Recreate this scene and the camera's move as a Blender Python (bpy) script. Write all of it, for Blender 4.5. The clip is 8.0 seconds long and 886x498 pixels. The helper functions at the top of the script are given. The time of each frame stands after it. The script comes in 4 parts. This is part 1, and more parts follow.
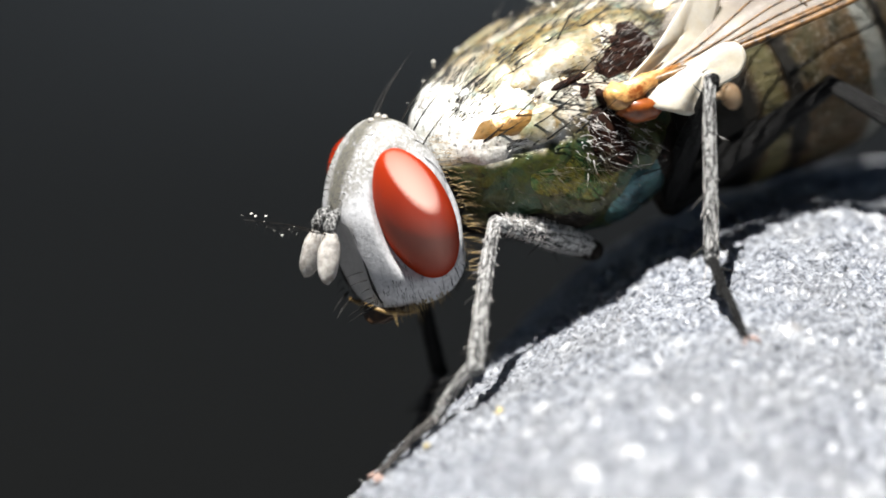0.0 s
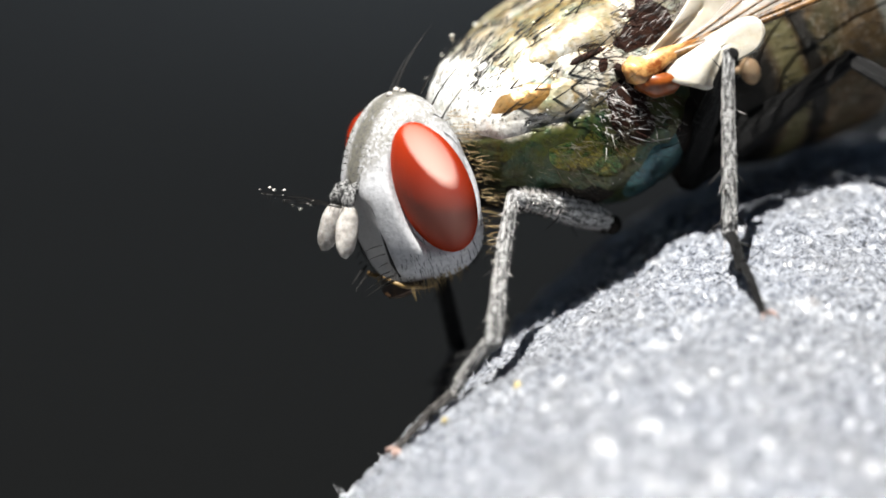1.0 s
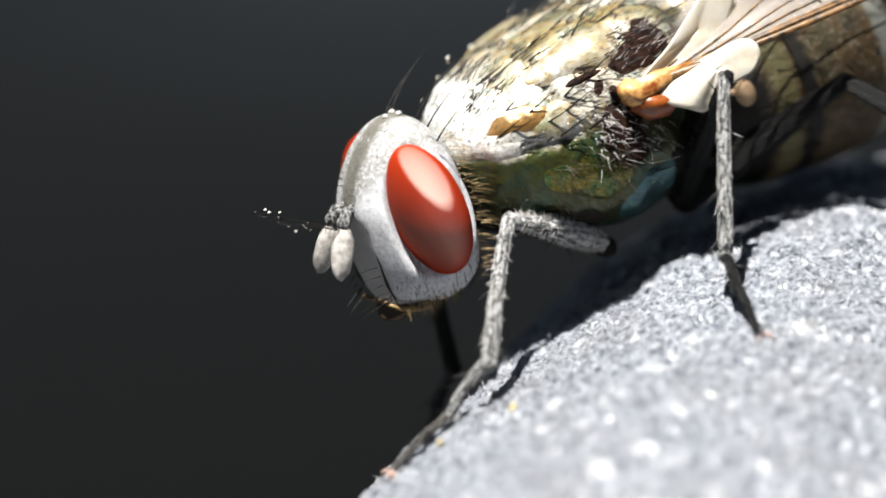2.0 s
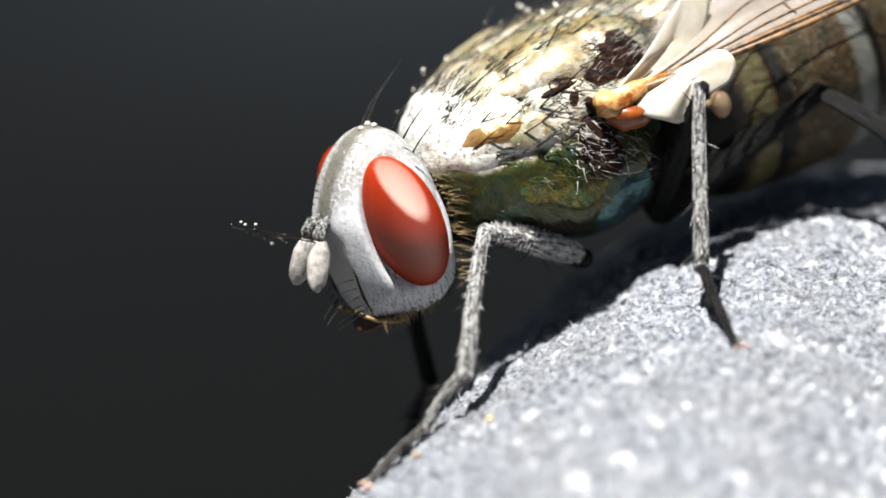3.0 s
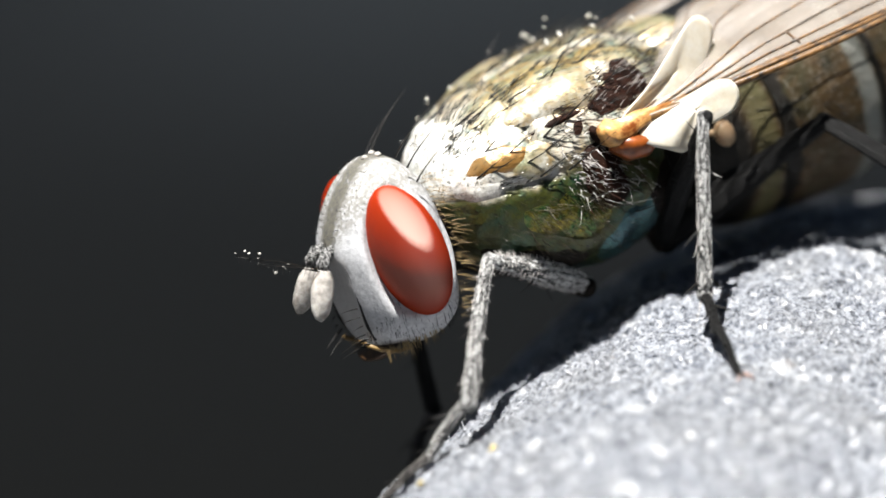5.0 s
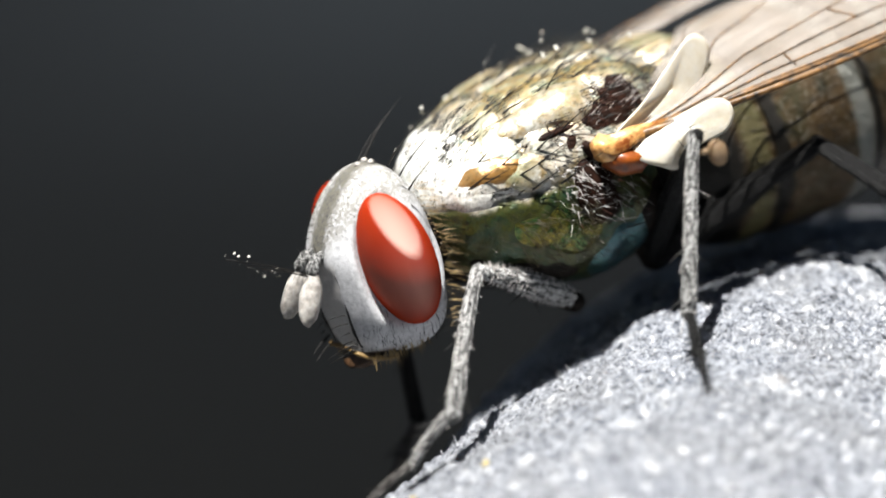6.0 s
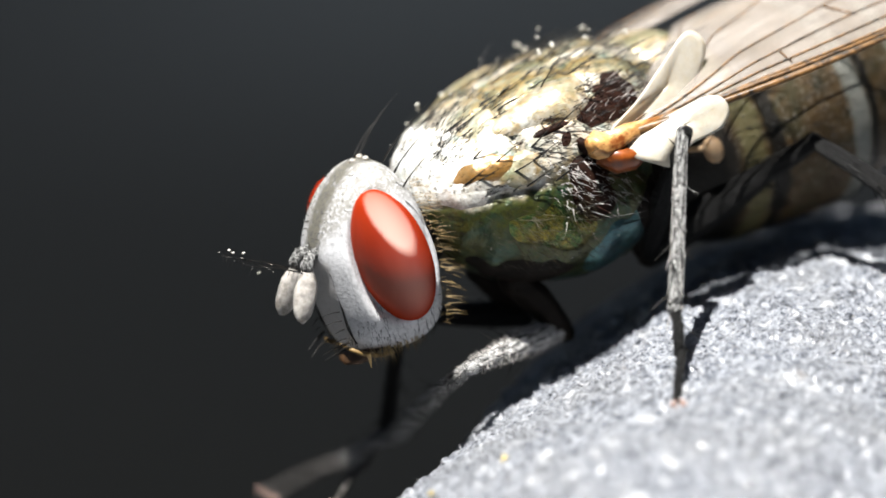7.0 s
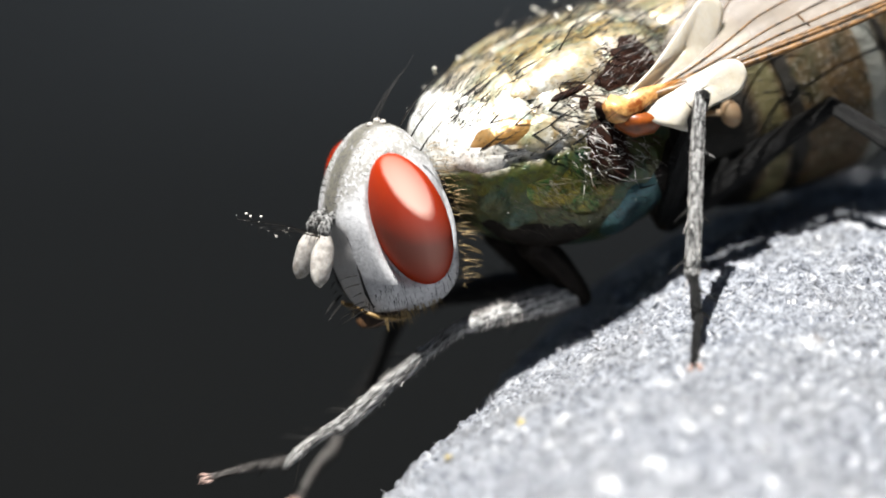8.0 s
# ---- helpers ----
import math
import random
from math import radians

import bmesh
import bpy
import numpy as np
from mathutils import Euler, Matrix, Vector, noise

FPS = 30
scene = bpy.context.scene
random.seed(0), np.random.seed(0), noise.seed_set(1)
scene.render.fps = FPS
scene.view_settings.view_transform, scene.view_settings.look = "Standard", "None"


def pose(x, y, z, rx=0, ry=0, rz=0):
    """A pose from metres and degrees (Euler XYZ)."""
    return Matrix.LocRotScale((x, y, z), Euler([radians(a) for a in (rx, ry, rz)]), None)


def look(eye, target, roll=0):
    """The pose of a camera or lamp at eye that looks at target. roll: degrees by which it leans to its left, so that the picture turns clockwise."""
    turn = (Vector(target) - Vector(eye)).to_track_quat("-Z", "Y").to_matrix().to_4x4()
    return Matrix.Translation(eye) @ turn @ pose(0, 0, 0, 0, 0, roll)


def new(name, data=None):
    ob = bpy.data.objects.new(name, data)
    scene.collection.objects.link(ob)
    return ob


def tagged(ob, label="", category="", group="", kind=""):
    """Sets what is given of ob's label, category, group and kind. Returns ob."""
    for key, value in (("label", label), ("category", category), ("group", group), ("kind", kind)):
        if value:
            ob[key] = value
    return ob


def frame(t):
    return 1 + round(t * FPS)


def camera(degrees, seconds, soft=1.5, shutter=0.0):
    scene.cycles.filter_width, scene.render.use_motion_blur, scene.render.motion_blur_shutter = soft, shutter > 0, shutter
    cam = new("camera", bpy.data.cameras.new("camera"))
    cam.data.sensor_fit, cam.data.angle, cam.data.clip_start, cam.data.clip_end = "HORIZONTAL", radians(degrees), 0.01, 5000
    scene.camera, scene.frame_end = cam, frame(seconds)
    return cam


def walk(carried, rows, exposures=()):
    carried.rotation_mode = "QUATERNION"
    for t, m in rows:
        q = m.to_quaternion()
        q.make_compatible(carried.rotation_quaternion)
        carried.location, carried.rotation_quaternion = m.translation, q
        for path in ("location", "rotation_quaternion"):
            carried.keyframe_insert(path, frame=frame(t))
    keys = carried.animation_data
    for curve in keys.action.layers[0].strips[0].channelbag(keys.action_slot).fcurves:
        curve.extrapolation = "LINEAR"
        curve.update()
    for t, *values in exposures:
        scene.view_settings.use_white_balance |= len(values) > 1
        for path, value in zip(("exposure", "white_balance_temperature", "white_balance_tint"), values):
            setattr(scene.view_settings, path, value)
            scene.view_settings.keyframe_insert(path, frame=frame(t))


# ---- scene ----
# ---------------------------------------------------------------- camera
MM = 0.001
cam = camera(16.0, 8.0, soft=1.8, shutter=0.8)
cam.data.dof.use_dof = True
cam.data.dof.focus_distance = 42.9 * MM
cam.data.dof.aperture_fstop = 64.0
EYE = (0.0, -42.443 * MM, 27.091 * MM)
SWAY = [  # seconds, turn to the left, turn upwards (degrees)
    (0, 0, 0), (0.2, 0.051, -0.051), (0.5, 0.134, -0.082), (0.8, 0.185, -0.103), (1, 0.349, -0.472), (1.2, 0.216, -0.483),
    (1.5, 0.298, -0.452), (1.7, 0.370, -0.298), (2.8, -0.216, 0.154), (3, -0.195, 0.144), (3.2, -0.308, 0.339),
    (3.5, -0.267, 0.411), (3.8, -0.236, 0.719), (4, -0.113, 0.585), (4.2, -0.062, 0.596), (4.5, -0.175, 0.442),
    (4.7, -0.123, 0.596), (5.8, -0.154, 0.770), (6, -0.267, 0.955), (6.2, -0.195, 1.048), (6.5, -0.267, 0.924),
    (6.7, -0.113, 0.955), (7, 0.092, 0.863), (7.2, 0.154, 0.914), (7.5, 0.267, 0.534), (7.7, 0.370, 0.370), (8, 0.421, 0.205)]
walk(cam, [(t, pose(*EYE, 72 + up, 0, left)) for t, left, up in SWAY])

# ---------------------------------------------------------------- light
SUN = Vector((-0.17, -0.2, 0.965)).normalized()
world = bpy.data.worlds.new("sky")
scene.world = world
world.use_nodes = True
wn = world.node_tree
sky = wn.nodes.new("ShaderNodeTexSky")
sky.sky_type = "NISHITA"
sky.sun_disc = False
sky.sun_elevation = math.asin(SUN.z)
sky.sun_rotation = math.atan2(SUN.x, SUN.y)
wn.links.new(sky.outputs[0], wn.nodes["Background"].inputs[0])
wn.nodes["Background"].inputs[1].default_value = 0.008
sun = new("sun", bpy.data.lights.new("sun", "SUN"))
sun.data.energy, sun.data.angle, sun.data.color = 5.0, radians(0.55), (1.0, 0.975, 0.94)
sun.matrix_world = look(SUN * 0.3, (0, 0, 0))
scene.view_settings.exposure = 1.54


# ---------------------------------------------------------------- materials
def material(name, rough=0.5, metal=0.0, spec=0.5):
    m = bpy.data.materials.new(name)
    m.use_nodes = True
    b = m.node_tree.nodes["Principled BSDF"]
    b.inputs["Roughness"].default_value = rough
    b.inputs["Metallic"].default_value = metal
    b.inputs["Specular IOR Level"].default_value = spec
    return m, m.node_tree, b


def link(tree, a, b):
    tree.links.new(a, b)


def millimetres(tree, stretch=(1, 1, 1)):
    """Object coordinates in millimetres."""
    tc = tree.nodes.new("ShaderNodeTexCoord")
    mp = tree.nodes.new("ShaderNodeMapping")
    mp.inputs["Scale"].default_value = [1000 * s for s in stretch]
    link(tree, tc.outputs["Object"], mp.inputs["Vector"])
    return mp.outputs[0]


def noise_tex(tree, at, scale, detail=4.0, rough=0.55, distort=0.0):
    n = tree.nodes.new("ShaderNodeTexNoise")
    n.inputs["Scale"].default_value, n.inputs["Detail"].default_value = scale, detail
    n.inputs["Roughness"].default_value, n.inputs["Distortion"].default_value = rough, distort
    link(tree, at, n.inputs["Vector"])
    return n.outputs["Fac"]


def cells(tree, at, scale, feature="F1", out="Distance"):
    n = tree.nodes.new("ShaderNodeTexVoronoi")
    n.feature = feature
    n.inputs["Scale"].default_value = scale
    link(tree, at, n.inputs["Vector"])
    return n.outputs[out]


def ramp(tree, fac, stops):
    r = tree.nodes.new("ShaderNodeValToRGB")
    while len(r.color_ramp.elements) < len(stops):
        r.color_ramp.elements.new(0.5)
    for e, (p, c) in zip(r.color_ramp.elements, stops):
        e.position, e.color = p, (*c, 1) if len(c) == 3 else c
    link(tree, fac, r.inputs["Fac"])
    return r.outputs["Color"]


def mix(tree, fac, a, b):
    n = tree.nodes.new("ShaderNodeMix")
    n.data_type = "RGBA"
    for socket, value in ((n.inputs["Factor"], fac), (n.inputs["A"], a), (n.inputs["B"], b)):
        if hasattr(value, "is_linked"):
            link(tree, value, socket)
        else:
            socket.default_value = value if isinstance(value, float) else (*value, 1)
    return n.outputs["Result"]


def calc(tree, op, a, b=None, clamp=False):
    n = tree.nodes.new("ShaderNodeMath")
    n.operation, n.use_clamp = op, clamp
    for i, value in enumerate((a, b)):
        if value is None:
            continue
        if hasattr(value, "is_linked"):
            link(tree, value, n.inputs[i])
        else:
            n.inputs[i].default_value = value
    return n.outputs[0]


def band(tree, value, low, high):
    n = tree.nodes.new("ShaderNodeMapRange")
    n.interpolation_type = "SMOOTHSTEP"
    n.inputs["From Min"].default_value, n.inputs["From Max"].default_value = low, high
    link(tree, value, n.inputs["Value"])
    return n.outputs["Result"]


def axes(tree, at):
    n = tree.nodes.new("ShaderNodeSeparateXYZ")
    link(tree, at, n.inputs[0])
    return n.outputs


def bump(tree, bsdf, height, strength, mm=0.05):
    n = tree.nodes.new("ShaderNodeBump")
    n.inputs["Strength"].default_value, n.inputs["Distance"].default_value = strength, mm * MM
    link(tree, height, n.inputs["Height"])
    link(tree, n.outputs[0], bsdf.inputs["Normal"])


def stone_material():
    m, t, b = material("grey_granular_stone", 0.5, 0, 0.7)
    at = millimetres(t)
    big = noise_tex(t, at, 0.55, 4)
    grain = noise_tex(t, at, 9, 5, 0.8)
    base = ramp(t, grain, [(0.37, (0.02, 0.024, 0.032)), (0.46, (0.24, 0.262, 0.31)), (0.59, (0.6, 0.63, 0.685))])
    base = mix(t, band(t, big, 0.35, 0.7), base, mix(t, 0.5, base, (0.311, 0.318, 0.333)))
    # Pale grains, made large and white to paint in blurred sun glints too.
    for scale, low, amount in ((1.2, 0.2, 0.8), (1.9, 0.22, 0.85), (4.07, 0.222, 0.72)):
        warp = t.nodes.new("ShaderNodeVectorMath")
        warp.operation = "ADD"
        link(t, at, warp.inputs[0])
        jitter = t.nodes.new("ShaderNodeTexNoise")
        jitter.inputs["Scale"].default_value = 5
        link(t, at, jitter.inputs["Vector"])
        soft = t.nodes.new("ShaderNodeVectorMath")
        soft.operation = "SCALE"
        soft.inputs["Scale"].default_value = 0.55
        link(t, jitter.outputs["Color"], soft.inputs[0])
        link(t, soft.outputs[0], warp.inputs[1])
        v = t.nodes.new("ShaderNodeTexVoronoi")
        v.inputs["Scale"].default_value = scale
        link(t, warp.outputs[0], v.inputs["Vector"])
        pick = axes(t, v.outputs["Color"])[0]
        glint_grain = calc(t, "MULTIPLY", band(t, v.outputs["Distance"], low + 0.08, low - 0.12), band(t, pick, 0.35, 0.5))
        base = mix(t, calc(t, "MULTIPLY", glint_grain, amount), base, (0.82, 0.84, 0.87))
    rust = band(t, noise_tex(t, at, 1.6, 2), 0.7, 0.78)
    base = mix(t, calc(t, "MULTIPLY", rust, 0.3), base, (0.37, 0.266, 0.178))
    link(t, base, b.inputs["Base Color"])
    link(t, ramp(t, noise_tex(t, at, 14, 3), [(0.35, (0.12,) * 3), (0.65, (0.6,) * 3)]), b.inputs["Roughness"])
    h = calc(t, "ADD", calc(t, "MULTIPLY", grain, 0.8), calc(t, "MULTIPLY", cells(t, at, 11), 0.5))
    bump(t, b, h, 1.0, 0.22)
    v = t.nodes.new("ShaderNodeTexVoronoi")  # flat crystal faces that flash in the sun
    v.inputs["Scale"].default_value = 7.0
    link(t, at, v.inputs["Vector"])
    tilt = t.nodes.new("ShaderNodeVectorMath")
    tilt.operation = "SUBTRACT"
    link(t, v.outputs["Color"], tilt.inputs[0])
    tilt.inputs[1].default_value = (0.5, 0.5, 0.5)
    face = t.nodes.new("ShaderNodeVectorMath")
    face.operation = "ADD"
    small = t.nodes.new("ShaderNodeVectorMath")
    small.operation = "SCALE"
    small.inputs["Scale"].default_value = 0.7
    link(t, tilt.outputs[0], small.inputs[0])
    link(t, small.outputs[0], face.inputs[0])
    link(t, t.nodes.new("ShaderNodeNewGeometry").outputs["Normal"], face.inputs[1])
    unit = t.nodes.new("ShaderNodeVectorMath")
    unit.operation = "NORMALIZE"
    link(t, face.outputs[0], unit.inputs[0])
    link(t, unit.outputs[0], b.inputs["Coat Normal"])
    b.inputs["Coat Roughness"].default_value = 0.34
    link(t, band(t, axes(t, v.outputs["Color"])[1], 0.3, 0.4), b.inputs["Coat Weight"])
    return m


def ground_material():
    m, t, b = material("shade_black_ground", 0.36, 0, 0.26)
    at = millimetres(t)
    far = noise_tex(t, at, 0.02, 3)
    fine = noise_tex(t, at, 0.7, 6, 0.7)
    # Base is near-black: the background's shade is put into the colour.
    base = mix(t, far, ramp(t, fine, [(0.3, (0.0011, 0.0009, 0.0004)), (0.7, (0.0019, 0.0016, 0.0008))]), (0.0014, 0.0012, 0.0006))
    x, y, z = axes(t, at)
    wear_or_glow = calc(t, "MULTIPLY", band(t, y, 42, 88), calc(t, "ADD", 0.25, calc(t, "MULTIPLY", band(t, x, -20, -2), 0.75)))  # background brightness put into colour: paler, bluer, more so to the right
    base = mix(t, wear_or_glow, base, (0.0066, 0.0074, 0.0078))
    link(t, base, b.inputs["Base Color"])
    bump(t, b, fine, 0.25, 0.3)
    return m


def eye_material():
    """Domed facets over a red ground."""
    m, t, b = material("brick_red_compound_eye", 0.6, 0, 0.0)
    at = millimetres(t)
    base = ramp(t, noise_tex(t, at, 1.2, 3), [(0.3, (0.23, 0.015, 0.0015)), (0.7, (0.29, 0.022, 0.0025))])
    link(t, base, b.inputs["Base Color"])
    fine = t.nodes.new("ShaderNodeTexWhiteNoise")  # domes far finer than can be seen
    link(t, at, fine.inputs["Vector"])
    off = t.nodes.new("ShaderNodeVectorMath")
    off.operation = "SUBTRACT"
    link(t, fine.outputs["Color"], off.inputs[0])
    off.inputs[1].default_value = (0.5, 0.5, 0.5)
    way = t.nodes.new("ShaderNodeVectorMath")
    way.operation = "NORMALIZE"
    link(t, off.outputs[0], way.inputs[0])
    lean = t.nodes.new("ShaderNodeVectorMath")
    lean.operation = "SCALE"
    lean.inputs["Scale"].default_value = 0.07
    link(t, way.outputs[0], lean.inputs[0])
    total = t.nodes.new("ShaderNodeVectorMath")
    total.operation = "ADD"
    link(t, t.nodes.new("ShaderNodeNewGeometry").outputs["Normal"], total.inputs[0])
    link(t, lean.outputs[0], total.inputs[1])
    skew = t.nodes.new("ShaderNodeVectorMath")  # constant tilt, set to place the highlight as the camera's view needs
    skew.operation = "ADD"
    skew.inputs[1].default_value = (-0.29, 0.0, -0.08)
    link(t, total.outputs[0], skew.inputs[0])
    unit = t.nodes.new("ShaderNodeVectorMath")
    unit.operation = "NORMALIZE"
    link(t, skew.outputs[0], unit.inputs[0])
    gloss = t.nodes.new("ShaderNodeBsdfToon")  # toon lobe: shapes the sun's highlight into a sharp-edged pinkish cap
    gloss.component = "GLOSSY"
    gloss.inputs["Size"].default_value = 0.76
    gloss.inputs["Smooth"].default_value = 0.03
    gloss.inputs["Color"].default_value = (1, 0.8, 0.7, 1)
    link(t, unit.outputs[0], gloss.inputs["Normal"])
    blend = t.nodes.new("ShaderNodeMixShader")
    rim = t.nodes.new("ShaderNodeLayerWeight")
    rim.inputs["Blend"].default_value = 0.5
    link(t, calc(t, "MULTIPLY", calc(t, "POWER", calc(t, "SUBTRACT", 1.0, rim.outputs["Facing"]), 1.2), 0.29), blend.inputs[0])
    link(t, b.outputs[0], blend.inputs[1])
    link(t, gloss.outputs[0], blend.inputs[2])
    link(t, blend.outputs[0], t.nodes["Material Output"].inputs[0])
    return m


def pruinose_head():
    m, t, b = material("silver_dusted_head", 0.6, 0, 0.4)
    at = millimetres(t)
    x, y, z = axes(t, at)
    dust = ramp(t, noise_tex(t, at, 14, 5, 0.7), [(0.3, (0.3, 0.305, 0.315)), (0.55, (0.5, 0.505, 0.52))])
    wide = calc(t, "ABSOLUTE", y)
    wobble = calc(t, "ADD", wide, calc(t, "MULTIPLY", calc(t, "SUBTRACT", noise_tex(t, at, 7, 4), 0.5), 0.2))
    stripe = calc(t, "MULTIPLY", band(t, wobble, 0.27, 0.1), band(t, z, 0.42, 0.55))
    stripe = calc(t, "MULTIPLY", stripe, band(t, noise_tex(t, at, 5, 5, 0.7), 0.25, 0.45))
    base = mix(t, calc(t, "MULTIPLY", stripe, 0.95), dust, (0.045, 0.045, 0.043))
    face = calc(t, "MULTIPLY", band(t, wide, 0.44, 0.36), band(t, z, 0.45, 0.3))
    # Sky light on the face is put into its colour as a paler base.
    base = mix(t, calc(t, "MULTIPLY", face, 0.5), base, (0.6, 0.58, 0.55))
    mouth = calc(t, "MULTIPLY", band(t, z, -0.93, -1.05), band(t, x, 2.9, 3.4))
    base = mix(t, calc(t, "MULTIPLY", mouth, 0.8), base, (0.136, 0.068, 0.0272))
    wear_or_glow = calc(t, "MULTIPLY", band(t, noise_tex(t, at, 15, 5, 0.75), 0.34, 0.56), band(t, calc(t, "SUBTRACT", z, calc(t, "MULTIPLY", wide, 0.8)), 0.12, 0.6))
    base = mix(t, calc(t, "MULTIPLY", wear_or_glow, 0.75), base, (0.13, 0.122, 0.095))
    behind = band(t, x, 2.24, 2.1)
    base = mix(t, calc(t, "MULTIPLY", behind, 0.75), base, (0.109, 0.102, 0.0884))
    link(t, base, b.inputs["Base Color"])
    bump(t, b, noise_tex(t, at, 24, 4, 0.6), 0.25, 0.04)
    return m


def cuticle(name, tones, scale=1.3, metal=0.55, rough=0.32, dust=0.35, dust_colour=(0.5, 0.5, 0.46), coat=0.8, spec=0.6):
    """Shining insect cuticle: tones drift over the plate, with a fine pale dusting."""
    m, t, b = material(name, rough, metal, spec)
    at = millimetres(t)
    drift = noise_tex(t, at, scale, 7, 0.74, 0.3)
    n = len(tones)
    base = ramp(t, drift, [(0.28 + 0.44 * i / max(1, n - 1), c) for i, c in enumerate(tones)])
    speck = noise_tex(t, at, 7, 5, 0.7)
    powder = calc(t, "MULTIPLY", band(t, speck, 0.25, 0.72), band(t, noise_tex(t, at, 1.1, 4), 0.62 - dust, 0.95 - dust * 0.6))
    pits = band(t, noise_tex(t, millimetres(t, (0.4, 1, 1)), 16, 4, 0.75), 0.47, 0.36)
    link(t, mix(t, calc(t, "MULTIPLY", pits, 0.55), mix(t, powder, base, dust_colour), tuple(0.2 * c for c in tones[0])), b.inputs["Base Color"])
    b.inputs["Coat Weight"].default_value, b.inputs["Coat Roughness"].default_value = coat, 0.22
    link(t, calc(t, "SUBTRACT", metal, calc(t, "MULTIPLY", powder, metal)), b.inputs["Metallic"])
    link(t, calc(t, "ADD", rough, calc(t, "MULTIPLY", powder, 0.3)), b.inputs["Roughness"])
    bump(t, b, calc(t, "ADD", calc(t, "MULTIPLY", speck, 0.5), noise_tex(t, at, 5, 3)), 0.45, 0.06)
    return m


def thorax_material():
    """Back gold-green with white dusting towards the head, flanks dark metallic green."""
    m, t, b = material("gold_green_thorax", 0.34, 0.5, 0.6)
    at = millimetres(t)
    x, y, z = axes(t, at)
    drift = noise_tex(t, at, 1.3, 7, 0.72, 0.4)
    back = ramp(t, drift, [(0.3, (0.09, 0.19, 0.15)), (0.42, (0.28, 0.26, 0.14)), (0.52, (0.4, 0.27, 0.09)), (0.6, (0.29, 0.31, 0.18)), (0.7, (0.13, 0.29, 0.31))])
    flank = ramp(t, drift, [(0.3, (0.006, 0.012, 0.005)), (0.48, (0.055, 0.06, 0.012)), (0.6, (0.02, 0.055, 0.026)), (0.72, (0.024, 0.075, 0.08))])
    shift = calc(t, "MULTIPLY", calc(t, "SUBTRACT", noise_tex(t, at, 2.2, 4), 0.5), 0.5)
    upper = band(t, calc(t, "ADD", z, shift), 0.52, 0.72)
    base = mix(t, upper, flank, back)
    speck = noise_tex(t, at, 6, 5, 0.7)
    lanes = band(t, noise_tex(t, millimetres(t, (0.35, 1.6, 1)), 1.3, 3), 0.4, 0.62)
    front = band(t, calc(t, "ADD", x, calc(t, "MULTIPLY", shift, 2.0)), 1.0, 1.75)
    ridge = calc(t, "MULTIPLY", band(t, calc(t, "ABSOLUTE", calc(t, "SUBTRACT", calc(t, "ADD", z, calc(t, "MULTIPLY", shift, 0.4)), 0.68)), 0.16, 0.06), band(t, x, 0.5, 0.8))
    dusty = calc(t, "MAXIMUM", calc(t, "MULTIPLY", lanes, 0.6), calc(t, "MAXIMUM", front, ridge))
    powder = calc(t, "MULTIPLY", calc(t, "MULTIPLY", band(t, speck, 0.1, 0.62), dusty), calc(t, "MULTIPLY", upper, 0.95))
    pits = band(t, noise_tex(t, millimetres(t, (0.4, 1, 1)), 15, 4, 0.75), 0.47, 0.36)
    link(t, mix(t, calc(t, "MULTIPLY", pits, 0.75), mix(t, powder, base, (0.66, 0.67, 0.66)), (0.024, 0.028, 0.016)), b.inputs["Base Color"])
    link(t, calc(t, "SUBTRACT", 0.5, calc(t, "MULTIPLY", powder, 0.5)), b.inputs["Metallic"])
    link(t, calc(t, "ADD", 0.3, calc(t, "MULTIPLY", powder, 0.3)), b.inputs["Roughness"])
    link(t, calc(t, "ADD", calc(t, "MULTIPLY", upper, 0.85), 0.15), b.inputs["Coat Weight"])
    b.inputs["Coat Roughness"].default_value = 0.22
    bump(t, b, calc(t, "ADD", calc(t, "MULTIPLY", speck, 0.5), noise_tex(t, at, 5, 3)), 0.55, 0.06)
    return m


